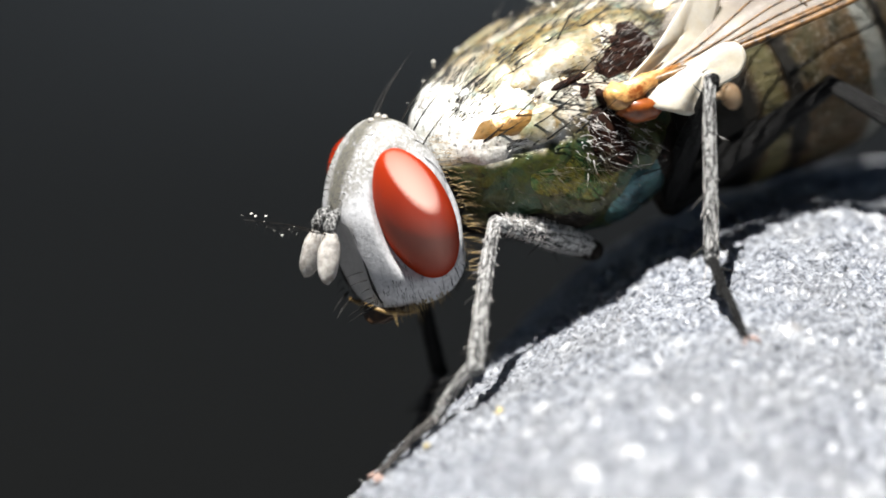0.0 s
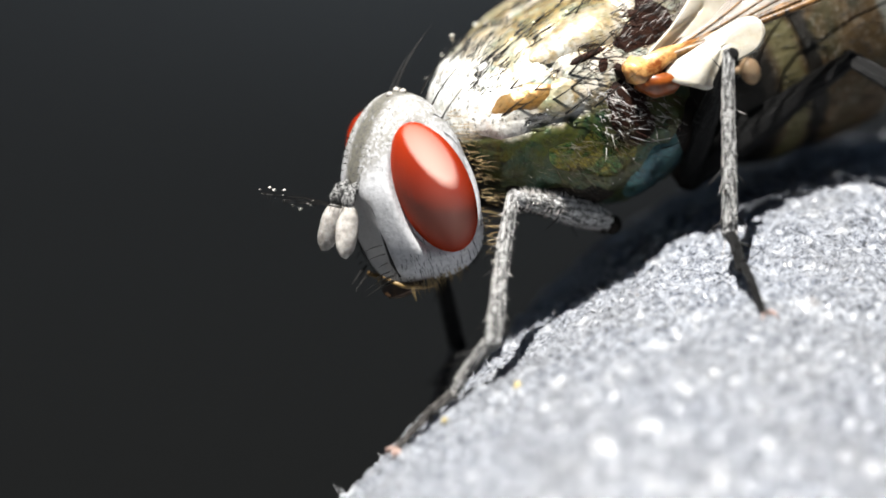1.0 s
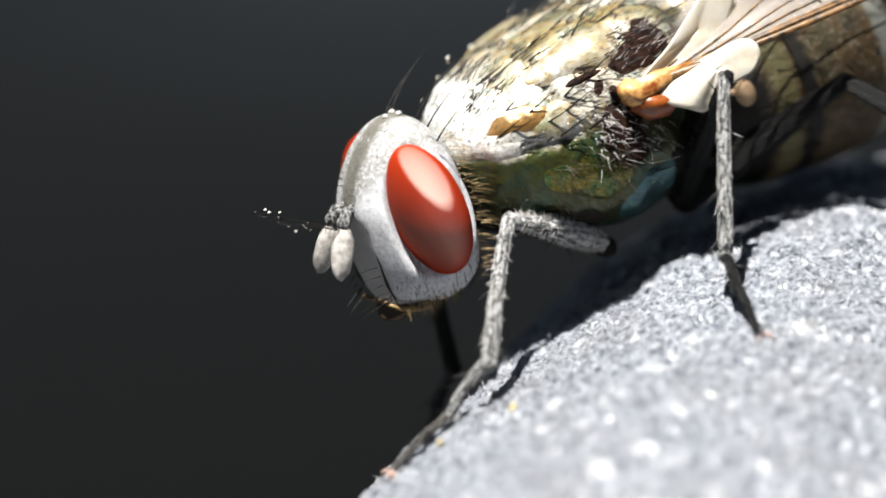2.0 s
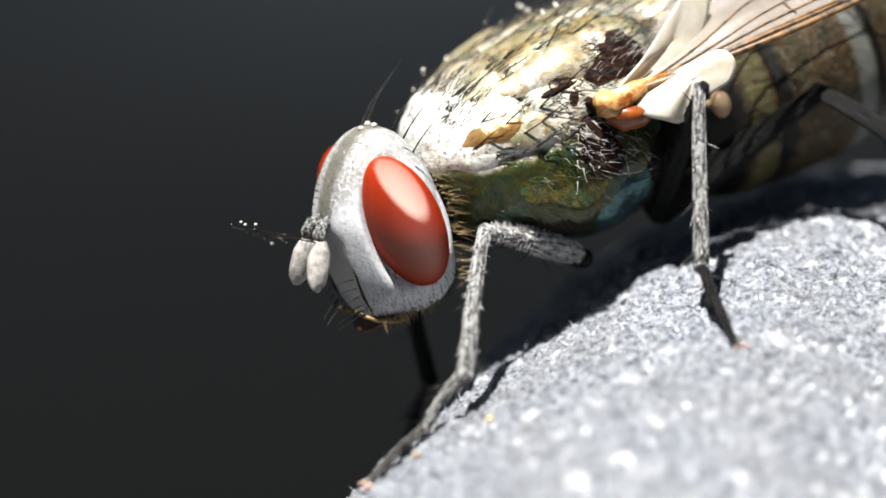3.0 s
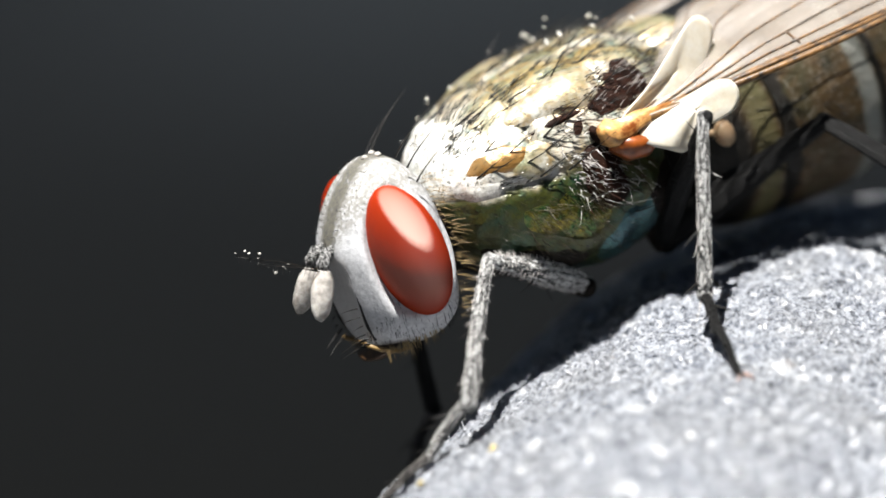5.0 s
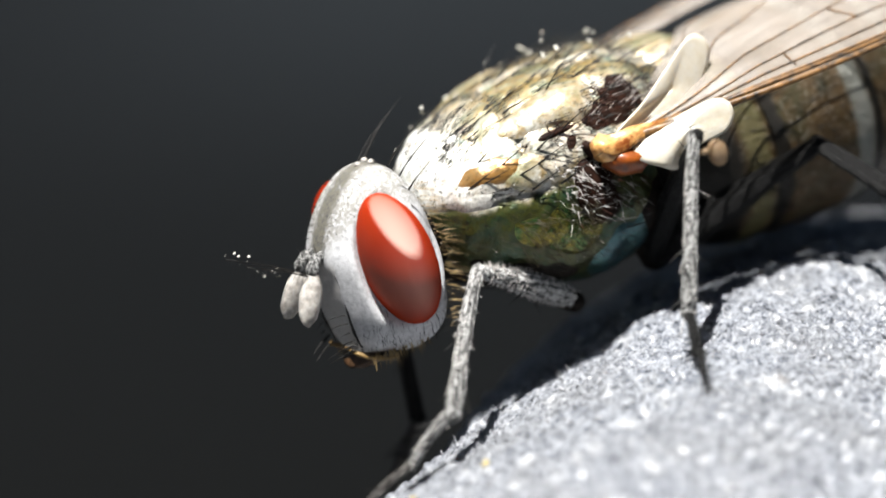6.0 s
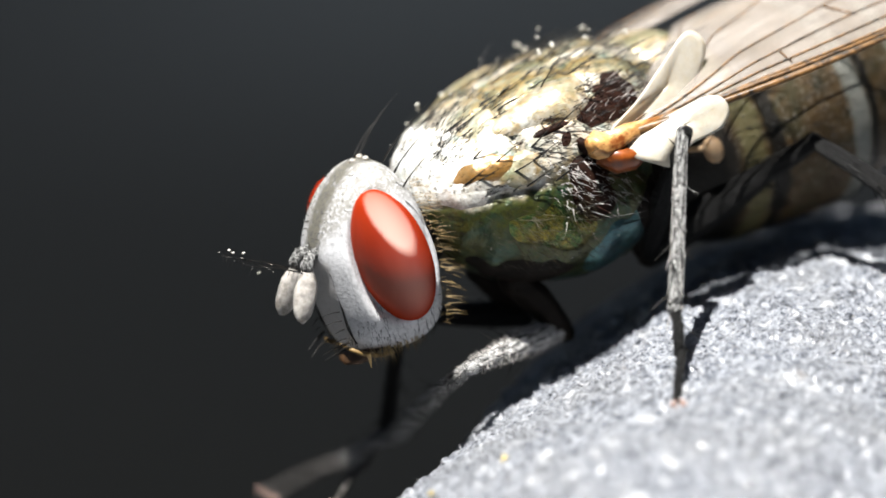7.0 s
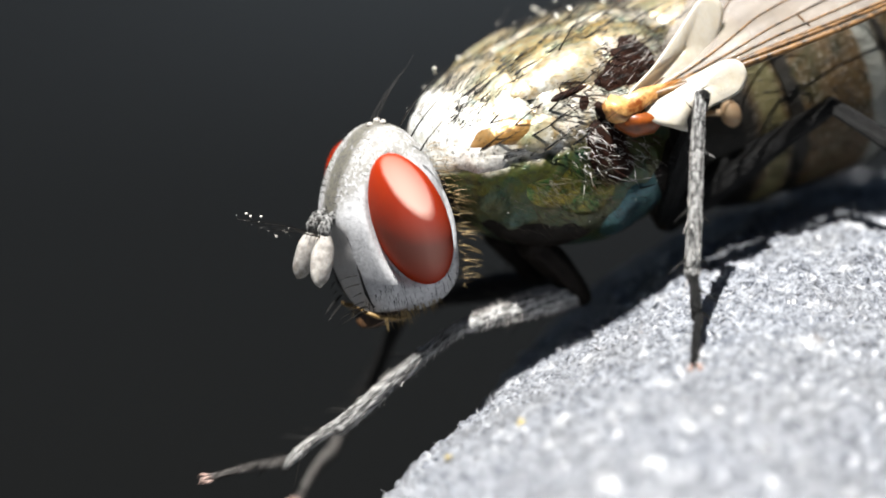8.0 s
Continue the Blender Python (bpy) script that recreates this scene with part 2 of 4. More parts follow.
def abdomen_material():
    m, t, b = material("bronze_banded_abdomen", 0.42, 0.2, 0.3)
    at = millimetres(t)
    x, y, z = axes(t, at)
    base = ramp(t, noise_tex(t, at, 1.3, 4, 0.6, 0.5), [(0.3, (0.02, 0.019, 0.006)), (0.5, (0.1, 0.06, 0.022)), (0.7, (0.045, 0.045, 0.018))])
    speck = noise_tex(t, at, 15, 4, 0.75)
    base = mix(t, calc(t, "MULTIPLY", band(t, speck, 0.52, 0.66), 0.55), base, (0.4, 0.36, 0.3))
    wobble = calc(t, "ADD", x, calc(t, "MULTIPLY", calc(t, "SUBTRACT", noise_tex(t, at, 4, 3), 0.5), 0.12))
    for middle, half, tone, amount in ((-2.48, 0.24, (0.17, 0.16, 0.07), 0.6), (-4.2, 0.2, (0.4, 0.43, 0.4), 0.55), (-5.2, 0.16, (0.4, 0.43, 0.4), 0.5),
                                       (-2.84, 0.17, (0.006, 0.006, 0.005), 0.93), (-4.46, 0.12, (0.006, 0.006, 0.005), 0.93), (-5.44, 0.12, (0.006, 0.006, 0.005), 0.9)):
        near = calc(t, "ABSOLUTE", calc(t, "SUBTRACT", wobble, middle))
        base = mix(t, calc(t, "MULTIPLY", band(t, near, half, half * 0.45), amount), base, tone)
    # Shade of wing and flap over the base, painted in as black.
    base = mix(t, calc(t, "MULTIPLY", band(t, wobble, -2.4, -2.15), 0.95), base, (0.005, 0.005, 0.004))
    link(t, base, b.inputs["Base Color"])
    b.inputs["Coat Weight"].default_value, b.inputs["Coat Roughness"].default_value = 0.15, 0.3
    bump(t, b, calc(t, "ADD", speck, noise_tex(t, at, 6, 4)), 0.7, 0.06)
    return m


def leg_material(name, dark, pale, amount, spec=0.5):
    m, t, b = material(name, 0.5, 0, spec)
    at = millimetres(t, (1, 1, 0.16))
    ribs = noise_tex(t, at, 26, 4, 0.7)
    grain = noise_tex(t, millimetres(t), 17, 4, 0.7)
    fac = calc(t, "MULTIPLY", band(t, calc(t, "ADD", calc(t, "MULTIPLY", ribs, 0.6), calc(t, "MULTIPLY", grain, 0.4)), 0.43, 0.6), amount)
    link(t, mix(t, fac, dark, pale), b.inputs["Base Color"])
    bump(t, b, calc(t, "ADD", ribs, grain), 1.0, 0.06)
    return m


def plain(name, low, high, rough=0.5, scale=8.0, spec=0.5, translucent=0.0, mm=0.03, soft=0.2):
    m, t, b = material(name, rough, 0, spec)
    at = millimetres(t)
    n = noise_tex(t, at, scale, 4, 0.65)
    link(t, ramp(t, n, [(0.5 - soft, low), (0.5 + soft, high)]), b.inputs["Base Color"])
    bump(t, b, n, 0.4, mm)
    if translucent:
        b.inputs["Subsurface Weight"].default_value = translucent
        b.inputs["Subsurface Radius"].default_value = (0.4 * MM, 0.3 * MM, 0.2 * MM)
        b.inputs["Subsurface Scale"].default_value = 1.0
    return m


def wing_material():
    m, t, b = material("clear_smoky_wing_membrane", 0.22, 0, 0.6)
    at = millimetres(t)
    n = noise_tex(t, at, 1.0, 3)
    link(t, ramp(t, n, [(0.3, (0.3, 0.26, 0.22)), (0.7, (0.46, 0.42, 0.38))]), b.inputs["Base Color"])
    ripple = noise_tex(t, millimetres(t, (0.5, 5, 1)), 2.2, 4)
    bump(t, b, calc(t, "ADD", ripple, calc(t, "MULTIPLY", noise_tex(t, at, 25, 2), 0.3)), 0.5, 0.06)
    link(t, ramp(t, ripple, [(0.3, (0.26,) * 3), (0.75, (0.5,) * 3)]), b.inputs["Alpha"])
    return m


STONE, GROUND, EYE_RED, HEAD = stone_material(), ground_material(), eye_material(), pruinose_head()
THORAX = thorax_material()
SCUTUM = cuticle("gold_green_dusted_scutum", [(0.13, 0.19, 0.12), (0.28, 0.25, 0.12), (0.36, 0.23, 0.07), (0.16, 0.28, 0.26)], 1.1, 0.45, 0.34, 0.36, (0.5, 0.5, 0.46))
CALLUS = cuticle("bronze_callus", [(0.22, 0.15, 0.06), (0.3, 0.15, 0.035), (0.18, 0.17, 0.07)], 1.6, 0.4, 0.33, 0.2, (0.4, 0.38, 0.3))
PALE = cuticle("white_dusted_plate", [(0.144, 0.144, 0.0936), (0.36, 0.338, 0.274), (0.475, 0.475, 0.446)], 3.0, 0.15, 0.4, 0.6, (0.74, 0.74, 0.72))
GREEN = cuticle("metallic_green_pleuron", [(0.008, 0.016, 0.005), (0.26, 0.2, 0.03), (0.03, 0.11, 0.035), (0.38, 0.29, 0.06)], 2.6, 0.8, 0.24, 0.02, coat=0.25)
TEAL = cuticle("metallic_teal_sternum", [(0.01, 0.035, 0.033), (0.07, 0.17, 0.165), (0.035, 0.085, 0.11), (0.34, 0.4, 0.4)], 1.8, 0.75, 0.3, 0.03, coat=0.3)
# Brown cuticle taken near-black to hold the shade under and behind the body.
DARK = cuticle("shade_dark_brown_cuticle", [(0.002, 0.0018, 0.0015), (0.009, 0.006, 0.004), (0.004, 0.004, 0.003)], 2.0, 0.0, 0.6, 0.02, dust_colour=(0.015, 0.014, 0.012), coat=0.0, spec=0.12)
ABDOMEN = abdomen_material()
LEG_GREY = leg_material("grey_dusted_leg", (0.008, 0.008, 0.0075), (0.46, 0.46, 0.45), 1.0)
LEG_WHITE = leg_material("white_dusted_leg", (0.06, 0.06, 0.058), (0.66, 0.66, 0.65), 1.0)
# Near-black copy: shade on far and under-body legs is put into the colour.
LEG_DARK_SHADED = leg_material("blackish_shaded_leg", (0.003, 0.003, 0.003), (0.03, 0.03, 0.03), 0.22, 0.25)
# Brown foot end; also the right front foot, half darkened for its shade.
LEG_BROWN = leg_material("brown_half_shaded_leg", (0.0101, 0.0072, 0.00576), (0.245, 0.23, 0.216), 0.6)
FOOT_PINK = plain("pinkish_claw_pad", (0.26, 0.16, 0.13), (0.5, 0.36, 0.31), 0.5, 20)
BRISTLE = plain("black_bristle", (0.00576, 0.00576, 0.00576), (0.0144, 0.013, 0.0108), 0.4, 5, 0.25)
PALE_HAIR = plain("pale_hair", (0.35, 0.33, 0.31), (0.66, 0.63, 0.6), 0.35, 5)
GOLD_HAIR = plain("golden_brown_hair", (0.12, 0.08, 0.03), (0.38, 0.27, 0.12), 0.4, 5)
ANTENNA = plain("pale_grey_antenna", (0.2, 0.185, 0.17), (0.42, 0.4, 0.37), 0.6, 9, 0.3, 0.1, soft=0.14)
CALYPTER = plain("cream_calypter", (0.518, 0.446, 0.331), (0.619, 0.576, 0.49), 0.45, 4, 0.4, 0.25)
AMBER = plain("amber_wing_base", (0.14, 0.035, 0.005), (0.7, 0.4, 0.14), 0.3, 3.6, 0.5, 0.12, soft=0.13)
# Darker copy of the amber: light from above is put into the two colours.
AMBER_SHADE = plain("shaded_amber_wing_base", (0.03, 0.005, 0.001), (0.36, 0.09, 0.012), 0.34, 2.6, 0.5, 0.12, soft=0.2)
VEIN = plain("brown_wing_vein", (0.012, 0.006, 0.002), (0.2, 0.1, 0.03), 0.4, 6, soft=0.12)
FLANK_HAIR = plain("dark_brown_hair", (0.01, 0.008, 0.004), (0.05, 0.038, 0.015), 0.4, 5)
HALTERE = plain("tan_haltere", (0.36, 0.23, 0.13), (0.446, 0.324, 0.202), 0.5, 6, 0.4, 0.2)
HOLLOW_HAIR = plain("dark_russet_hair", (0.006, 0.003, 0.002), (0.06, 0.02, 0.012), 0.6, 9, 0.1)
# Dark brown parts, and recess shade painted on flat plates.
HOLLOW = plain("dark_brown_and_recess_shade", (0.002, 0.001, 0.0008), (0.03, 0.012, 0.007), 0.7, 5, 0.1)
MOUTH = plain("dark_brown_mouthparts", (0.018, 0.0108, 0.0072), (0.0864, 0.0432, 0.018), 0.4, 8)
OCHRE = plain("ochre_mouth_edge", (0.04, 0.018, 0.004), (0.3, 0.19, 0.06), 0.5, 7)
YELLOW = plain("yellow_pollen", (0.432, 0.331, 0.115), (0.54, 0.446, 0.202), 0.6, 20)
GRAIN = plain("white_pollen_grain", (0.504, 0.49, 0.432), (0.612, 0.605, 0.562), 0.5, 30)
WING = wing_material()
FIBRE = plain("pale_grey_fibre", (0.324, 0.331, 0.353), (0.446, 0.454, 0.475), 0.35, 6)


# ---------------------------------------------------------------- mesh helpers (millimetres)
def part(name, bm, mat, parent=None, label="", smooth=True, kind=""):
    for v in bm.verts:
        v.co *= MM
    mesh = bpy.data.meshes.new(name)
    bmesh.ops.recalc_face_normals(bm, faces=bm.faces)
    bm.to_mesh(mesh)
    bm.free()
    mesh.materials.append(mat)
    if smooth:
        mesh.shade_smooth()
    ob = new(name, mesh)
    ob.parent = parent
    return tagged(ob, label, kind=kind)


def blob(bm, c, r, turn=(0, 0, 0), seg=32, rings=20, lump=0.0, seed=0.0):
    """An ellipsoid with an optional uneven surface."""
    m = Matrix.Translation(c) @ Euler([radians(a) for a in turn]).to_matrix().to_4x4() @ Matrix.Diagonal((*r, 1))
    made = bmesh.ops.create_uvsphere(bm, u_segments=seg, v_segments=rings, radius=1)["verts"]
    for v in made:
        if lump:
            v.co *= 1 + lump * noise.noise(v.co * 2.2 + Vector((seed, seed, seed)))
        v.co = m @ v.co
    return made


def tube(bm, pts, radii, sides=10, cap=True):
    """A tapered tube through points."""
    pts = [Vector(p) for p in pts]
    rings, side = [], None
    for i, p in enumerate(pts):
        way = (pts[min(i + 1, len(pts) - 1)] - pts[max(i - 1, 0)]).normalized()
        ref = side if side else (Vector((0, 0, 1)) if abs(way.z) < 0.9 else Vector((1, 0, 0)))
        side = (ref - way * ref.dot(way)).normalized()
        other = way.cross(side)
        rings.append([bm.verts.new(p + (side * math.cos(a) + other * math.sin(a)) * radii[i])
                      for a in (2 * math.pi * k / sides for k in range(sides))])
    for a, b in zip(rings, rings[1:]):
        for k in range(sides):
            bm.faces.new((a[k], a[(k + 1) % sides], b[(k + 1) % sides], b[k]))
    if cap:
        bm.faces.new(rings[0][::-1])
        bm.faces.new(rings[-1])
    return rings


def grid(bm, rows, close=False):
    """A skin over rows of points."""
    vs = [[bm.verts.new(p) for p in r] for r in rows]
    n = len(vs[0])
    for a, b in zip(vs, vs[1:]):
        for k in range(n if close else n - 1):
            bm.faces.new((a[k], a[(k + 1) % n], b[(k + 1) % n], b[k]))
    return vs


def hair(bm, base, way, length, thick, droop=Vector((0, 0, 0)), steps=4):
    """One curved, pointed bristle."""
    base, way = Vector(base), Vector(way).normalized()
    pts = [base + way * (length * k / steps) + Vector(droop) * (length * (k / steps) ** 2) for k in range(steps + 1)]
    tube(bm, pts, [thick * (1 - 0.92 * k / steps) for k in range(steps + 1)], 4, False)


# ---------------------------------------------------------------- ground and stone
def lattice(seed):
    return np.random.RandomState(seed).rand(64, 64, 64)


def value_noise(p, table):
    """Smooth lattice noise, 0 to 1, at an array of points."""
    i = np.floor(p).astype(int)
    f = p - i
    f = f * f * (3 - 2 * f)
    total = 0
    for dx in (0, 1):
        for dy in (0, 1):
            for dz in (0, 1):
                w = (f[:, 0] if dx else 1 - f[:, 0]) * (f[:, 1] if dy else 1 - f[:, 1]) * (f[:, 2] if dz else 1 - f[:, 2])
                total = total + w * table[(i[:, 0] + dx) % 64, (i[:, 1] + dy) % 64, (i[:, 2] + dz) % 64]
    return total


STONE_C = np.array((5.874, -1.055, 7.048))
STONE_E = np.array((-0.430, -0.894, -0.130))   # along the ridge
STONE_N = np.array((-0.682, 0.226, 0.696))     # up and away
STONE_M = np.array((0.592, -0.388, 0.706))     # up and towards the viewer
STONE_R = (20.0, 7.0, 6.07)


def stone_points(s, a):
    """The stone's surface in millimetres at stretches s along the ridge and angles a round it, with its roughness."""
    taper = np.sqrt(np.clip(1 - (s / np.where(s < 0, 11.6, STONE_R[0])) ** 2, 0, 1))
    way = np.cos(a)[:, None] * STONE_N * STONE_R[1] + np.sin(a)[:, None] * STONE_M * STONE_R[2]
    p = STONE_C + s[:, None] * STONE_E + taper[:, None] * way
    out = way / np.linalg.norm(way, axis=1)[:, None]
    table = lattice(5)
    h = (value_noise(p * 0.35 + 9, table) - 0.5) * 0.3 + (value_noise(p * 1.3 + 3, table) - 0.5) * 0.16 - 0.08
    h += (value_noise(p * 3.7, table) - 0.5) * 0.12
    grains = np.abs(value_noise(p * 8.5 + 5, table) - 0.5) * 2
    h += (0.5 - grains) * 0.12 + (value_noise(p * 17 + 1, table) - 0.5) * 0.07
    brow = np.exp(-((a + math.radians(8)) / math.radians(32)) ** 2)  # the ridge swells towards its foot, with a dip above
    swell = np.clip((s - 2.8) / 1.8, 0, 1)
    h += brow * (0.25 * swell * swell * (3 - 2 * swell) - 0.15 * np.exp(-((s - 0.9) / 1.1) ** 2))
    return p + out * (h * np.minimum(1, taper * 3))[:, None], out


def spread(edges, counts):
    cuts = [np.linspace(a, b, n, endpoint=False) for a, b, n in zip(edges, edges[1:], counts)]
    return np.concatenate(cuts + [np.array([edges[-1]])])


def build_stone():
    s = spread([-11.59, -11, 10, 15, 19.99], [20, 360, 40, 16])
    a = np.radians(spread([-180, -60, -30, 100, 180], [30, 50, 290, 30]))[:-1]
    ss, aa = np.meshgrid(s, a, indexing="ij")
    p, _ = stone_points(ss.ravel(), aa.ravel())
    n, m = len(s), len(a)
    k = np.arange(n * m).reshape(n, m)
    q = np.stack([k[:-1], np.roll(k, -1, 1)[:-1], np.roll(k, -1, 1)[1:], k[1:]], -1).reshape(-1, 4)
    mesh = bpy.data.meshes.new("stone")
    mesh.from_pydata((p * MM).tolist(), [], q.tolist())
    mesh.materials.append(STONE)
    mesh.shade_smooth()
    ob = new("stone", mesh)
    return tagged(ob, "rough pale grey granular stone with a sparkling rounded ridge", "stone")


def build_fibres():
    """Loose pale fibres and splinters that stand up from the stone's skin."""
    rng = np.random.RandomState(11)
    n = 3600
    s, a = rng.uniform(-10, 10, n), np.radians(rng.uniform(-22, 75, n))
    p, out = stone_points(s, a)
    bm = bmesh.new()
    for k in range(n):
        side = Vector(rng.normal(size=3)).normalized()
        way = (Vector(out[k]) * rng.uniform(0.1, 0.75) + side * 0.9).normalized()
        hair(bm, Vector(p[k]) - way * 0.02, way, rng.uniform(0.06, 0.18), rng.uniform(0.006, 0.014), side.cross(way) * 0.3, 3)
    return tagged(part("stone_fibres", bm, FIBRE), "short pale fibres and splinters on the grey stone", "fibres", kind="stuff")


def build_ground():
    bm = bmesh.new()
    bmesh.ops.create_grid(bm, x_segments=40, y_segments=40, size=60000)
    for v in bm.verts:
        v.co.x, v.co.y = v.co.x * (abs(v.co.x) / 60000) ** 2, v.co.y * (abs(v.co.y) / 60000) ** 2
    return tagged(part("ground", bm, GROUND), "plain ground, painted blackish for a shaded background, far out of focus", "ground", kind="structure")


def build_specks():
    """Tiny yellow pollen clumps stuck to the stone."""
    rng = random.Random(9)
    for s, a, size in ((4.15, 18.1, 0.05), (4.71, 9.9, 0.03)):
        p, out = stone_points(np.array([s]), np.radians([a]))
        bm = bmesh.new()
        for k in range(5):
            blob(bm, Vector(p[0]) + Vector([rng.uniform(-size, size) for j in range(3)]), (size * 0.7, size * 0.6, size * 0.6), (0, 0, 0), 10, 8, 0.2, k)
        tagged(part("pollen_clump", bm, YELLOW), "tiny yellow pollen clump stuck to the grey stone", "pollen", "pollen clumps on the stone")


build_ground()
build_stone()
build_specks()
build_fibres()

# ---------------------------------------------------------------- the fly (x forward, y to its left, z up, from the middle of its thorax)
fly = tagged(new("fly"), "metallic green fly with brick-red eyes, standing on the grey stone", "fly")
rng = random.Random(4)

# head profile on the middle line: vertex, brow, face, mouth, chin, nape
PROFILE = [(2.62, 1.46), (2.88, 1.45), (3.15, 1.3), (3.4, 1.05), (3.6, 0.74), (3.72, 0.45), (3.75, 0.1), (3.74, -0.3), (3.7, -0.62),
           (3.62, -0.9), (3.42, -1.07), (3.12, -1.14), (2.78, -1.23), (2.42, -1.17), (2.15, -0.9), (2.05, -0.3), (2.07, 0.2), (2.1, 0.62), (2.2, 1.0), (2.38, 1.3)]


def spline(points, per=4):
    """A closed smooth curve through points."""
    n, out = len(points), []
    for i in range(n):
        p0, p1, p2, p3 = (Vector(points[(i + k) % n]) for k in (-1, 0, 1, 2))
        for j in range(per):
            t = j / per
            out.append(0.5 * (2 * p1 + (p2 - p0) * t + (2 * p0 - 5 * p1 + 4 * p2 - p3) * t * t + (3 * p1 - p0 - 3 * p2 + p3) * t ** 3))
    return out


def head_scale(y):
    return max(0.0, 1 - (abs(y) / 0.98) ** 2.25) ** 0.46


def build_head():
    bm = bmesh.new()
    curve = spline(PROFILE)
    rows = []
    for k in range(41):
        y = 0.9798 * math.sin(math.pi * (k / 40 - 0.5))
        g = head_scale(y)
        row = []
        for c in curve:
            x, z = 2.9 + (c.x - 2.9) * g, 0.2 + (c.y - 0.2) * g
            if c.x > 3.5 and -0.95 < c.y < 0.4 and abs(y) < 0.42:  # the sunken face
                x -= 0.07 * math.cos(abs(y) / 0.42 * math.pi / 2) ** 0.7 * min(1, (0.4 - c.y) * 4, (c.y + 0.95) * 4)
            # the side sinks to the margin of the eye
            lx, lz = x - 2.83, z - 0.24
            e = ((lx - 0.12 * lz) / 0.52) ** 2 + ((lz + 0.12 * lx) / 0.97) ** 2
            sink = max(0.0, min(1.0, (1.9 - e) / 0.9)) * max(0.0, min(1.0, (lx + 0.2) / 0.3)) * max(0.0, min(1.0, (lz + 1.0) / 0.35))
            low = 0.6
            yy = abs(y)
            if yy > low:
                yy += (low - yy) * sink * sink * (3 - 2 * sink)
            row.append((x, math.copysign(yy, y), z))
        rows.append(row)
    grid(bm, rows, True)
    head = part("head", bm, HEAD, fly, "silvery white dusted head with a dark frontal stripe")
    spin = (radians(8), radians(7), radians(-8))
    for side in (1, -1):
        turn = tuple(math.degrees(v) * k for v, k in zip(spin, (side, 1, side)))
        bm = bmesh.new()
        blob(bm, (2.84, 0.58, 0.23) if side > 0 else (2.78, -0.54, 0.27), (0.515, 0.81, 0.975), turn, 56, 40)
        part("compound_eye", bm, EYE_RED, head, "brick-red glossy compound eye")
        bm = bmesh.new()
        m = Matrix.Translation((2.82, 0.58 * side, 0.24)) @ Euler([radians(v) for v in turn]).to_matrix().to_4x4()
        ring = [m @ Vector((0.55 * math.cos(v), 0.0, 0.985 * math.sin(v))) for v in (2 * math.pi * k / 48 for k in range(49))]
        tube(bm, ring, [0.06] * 49, 10, False)
        part("eye_rim", bm, HEAD, head, "white dusted rim of the eye")
        # antenna: base joints, the long third joint and the feathery arista
        bm = bmesh.new()
        tube(bm, [(3.66, 0.13 * side, 0.5), (3.8, 0.15 * side, 0.48), (3.9, 0.18 * side, 0.36), (3.93, 0.19 * side, 0.28)], [0.06, 0.09, 0.1, 0.07], 12)
        part("antenna_base", bm, LEG_GREY, head, "grey bristly antenna base")
        bm = bmesh.new()
        for k in range(10):
            v = Vector((rng.uniform(-1, 1), rng.uniform(-1, 1), rng.uniform(-0.3, 1))).normalized()
            hair(bm, Vector((3.82, 0.16 * side, 0.44)) + v * 0.07, v + Vector((0.6, 0, 0.2)), rng.uniform(0.08, 0.24), 0.009, (0, 0, 0), 2)
        part("antenna_hairs", bm, BRISTLE, head, "short dark hairs round the antenna base", kind="stuff")
        bm = bmesh.new()
        blob(bm, (4.06, 0.24 * side, 0.01), (0.165, 0.13, 0.38), (10 * side, -30, 0), 24, 18, 0.08, side)
        part("antenna", bm, ANTENNA, head, "pale grey oval antenna joint")
        bm = bmesh.new()
        stem = [Vector((3.98, 0.22 * side, 0.3)), Vector((4.3, 0.26 * side, 0.5)), Vector((4.62, 0.3 * side, 0.66)), Vector((4.88, 0.32 * side, 0.8))]
        tube(bm, stem, [0.013, 0.01, 0.007, 0.004], 5)
        for k in range(30):
            f = 0.15 + 0.85 * k / 30
            i = min(2, int(f * 3))
            p = stem[i].lerp(stem[i + 1], f * 3 - i)
            hair(bm, p, (0.7, rng.uniform(-0.5, 0.5), 1.2 if k % 2 else -1.0), rng.uniform(0.08, 0.2), 0.0035, steps=2)
        part("arista", bm, BRISTLE, head, "dark feathery antenna bristle")
        bm = bmesh.new()
        for k in range(7):
            f = rng.uniform(0.5, 1.05)
            p = stem[0].lerp(stem[3], f) + Vector((rng.uniform(-0.05, 0.05), rng.uniform(-0.05, 0.05), rng.uniform(-0.12, 0.14)))
            r = rng.choice((0.006, 0.008, 0.011, 0.022))
            blob(bm, p, (r, r, r * 0.7), (0, 0, 0), 8, 6)
        part("pollen_dust", bm, GRAIN, head, "white pollen grains on the antenna bristle", kind="stuff")
        bm = bmesh.new()
        tube(bm, [(3.68, 0.28 * side, 0.42), (3.66, 0.42 * side, 0.1), (3.65, 0.44 * side, -0.3), (3.63, 0.42 * side, -0.62), (3.55, 0.38 * side, -0.86)],
             [0.018, 0.024, 0.028, 0.03, 0.025], 10)
        part("facial_ridge", bm, LEG_DARK_SHADED, head, "dark ridge beside the sunken face")
        # bristles of mouth edge, brow and vertex
        marks = []
        for k in range(5):
            marks.append(((3.7, 0.42 * side, -0.85 + k * 0.13), (0.8, -0.5 * side, rng.uniform(-0.2, 0.3)), rng.uniform(0.12, 0.3), 0.011, (0, 0, -0.25)))
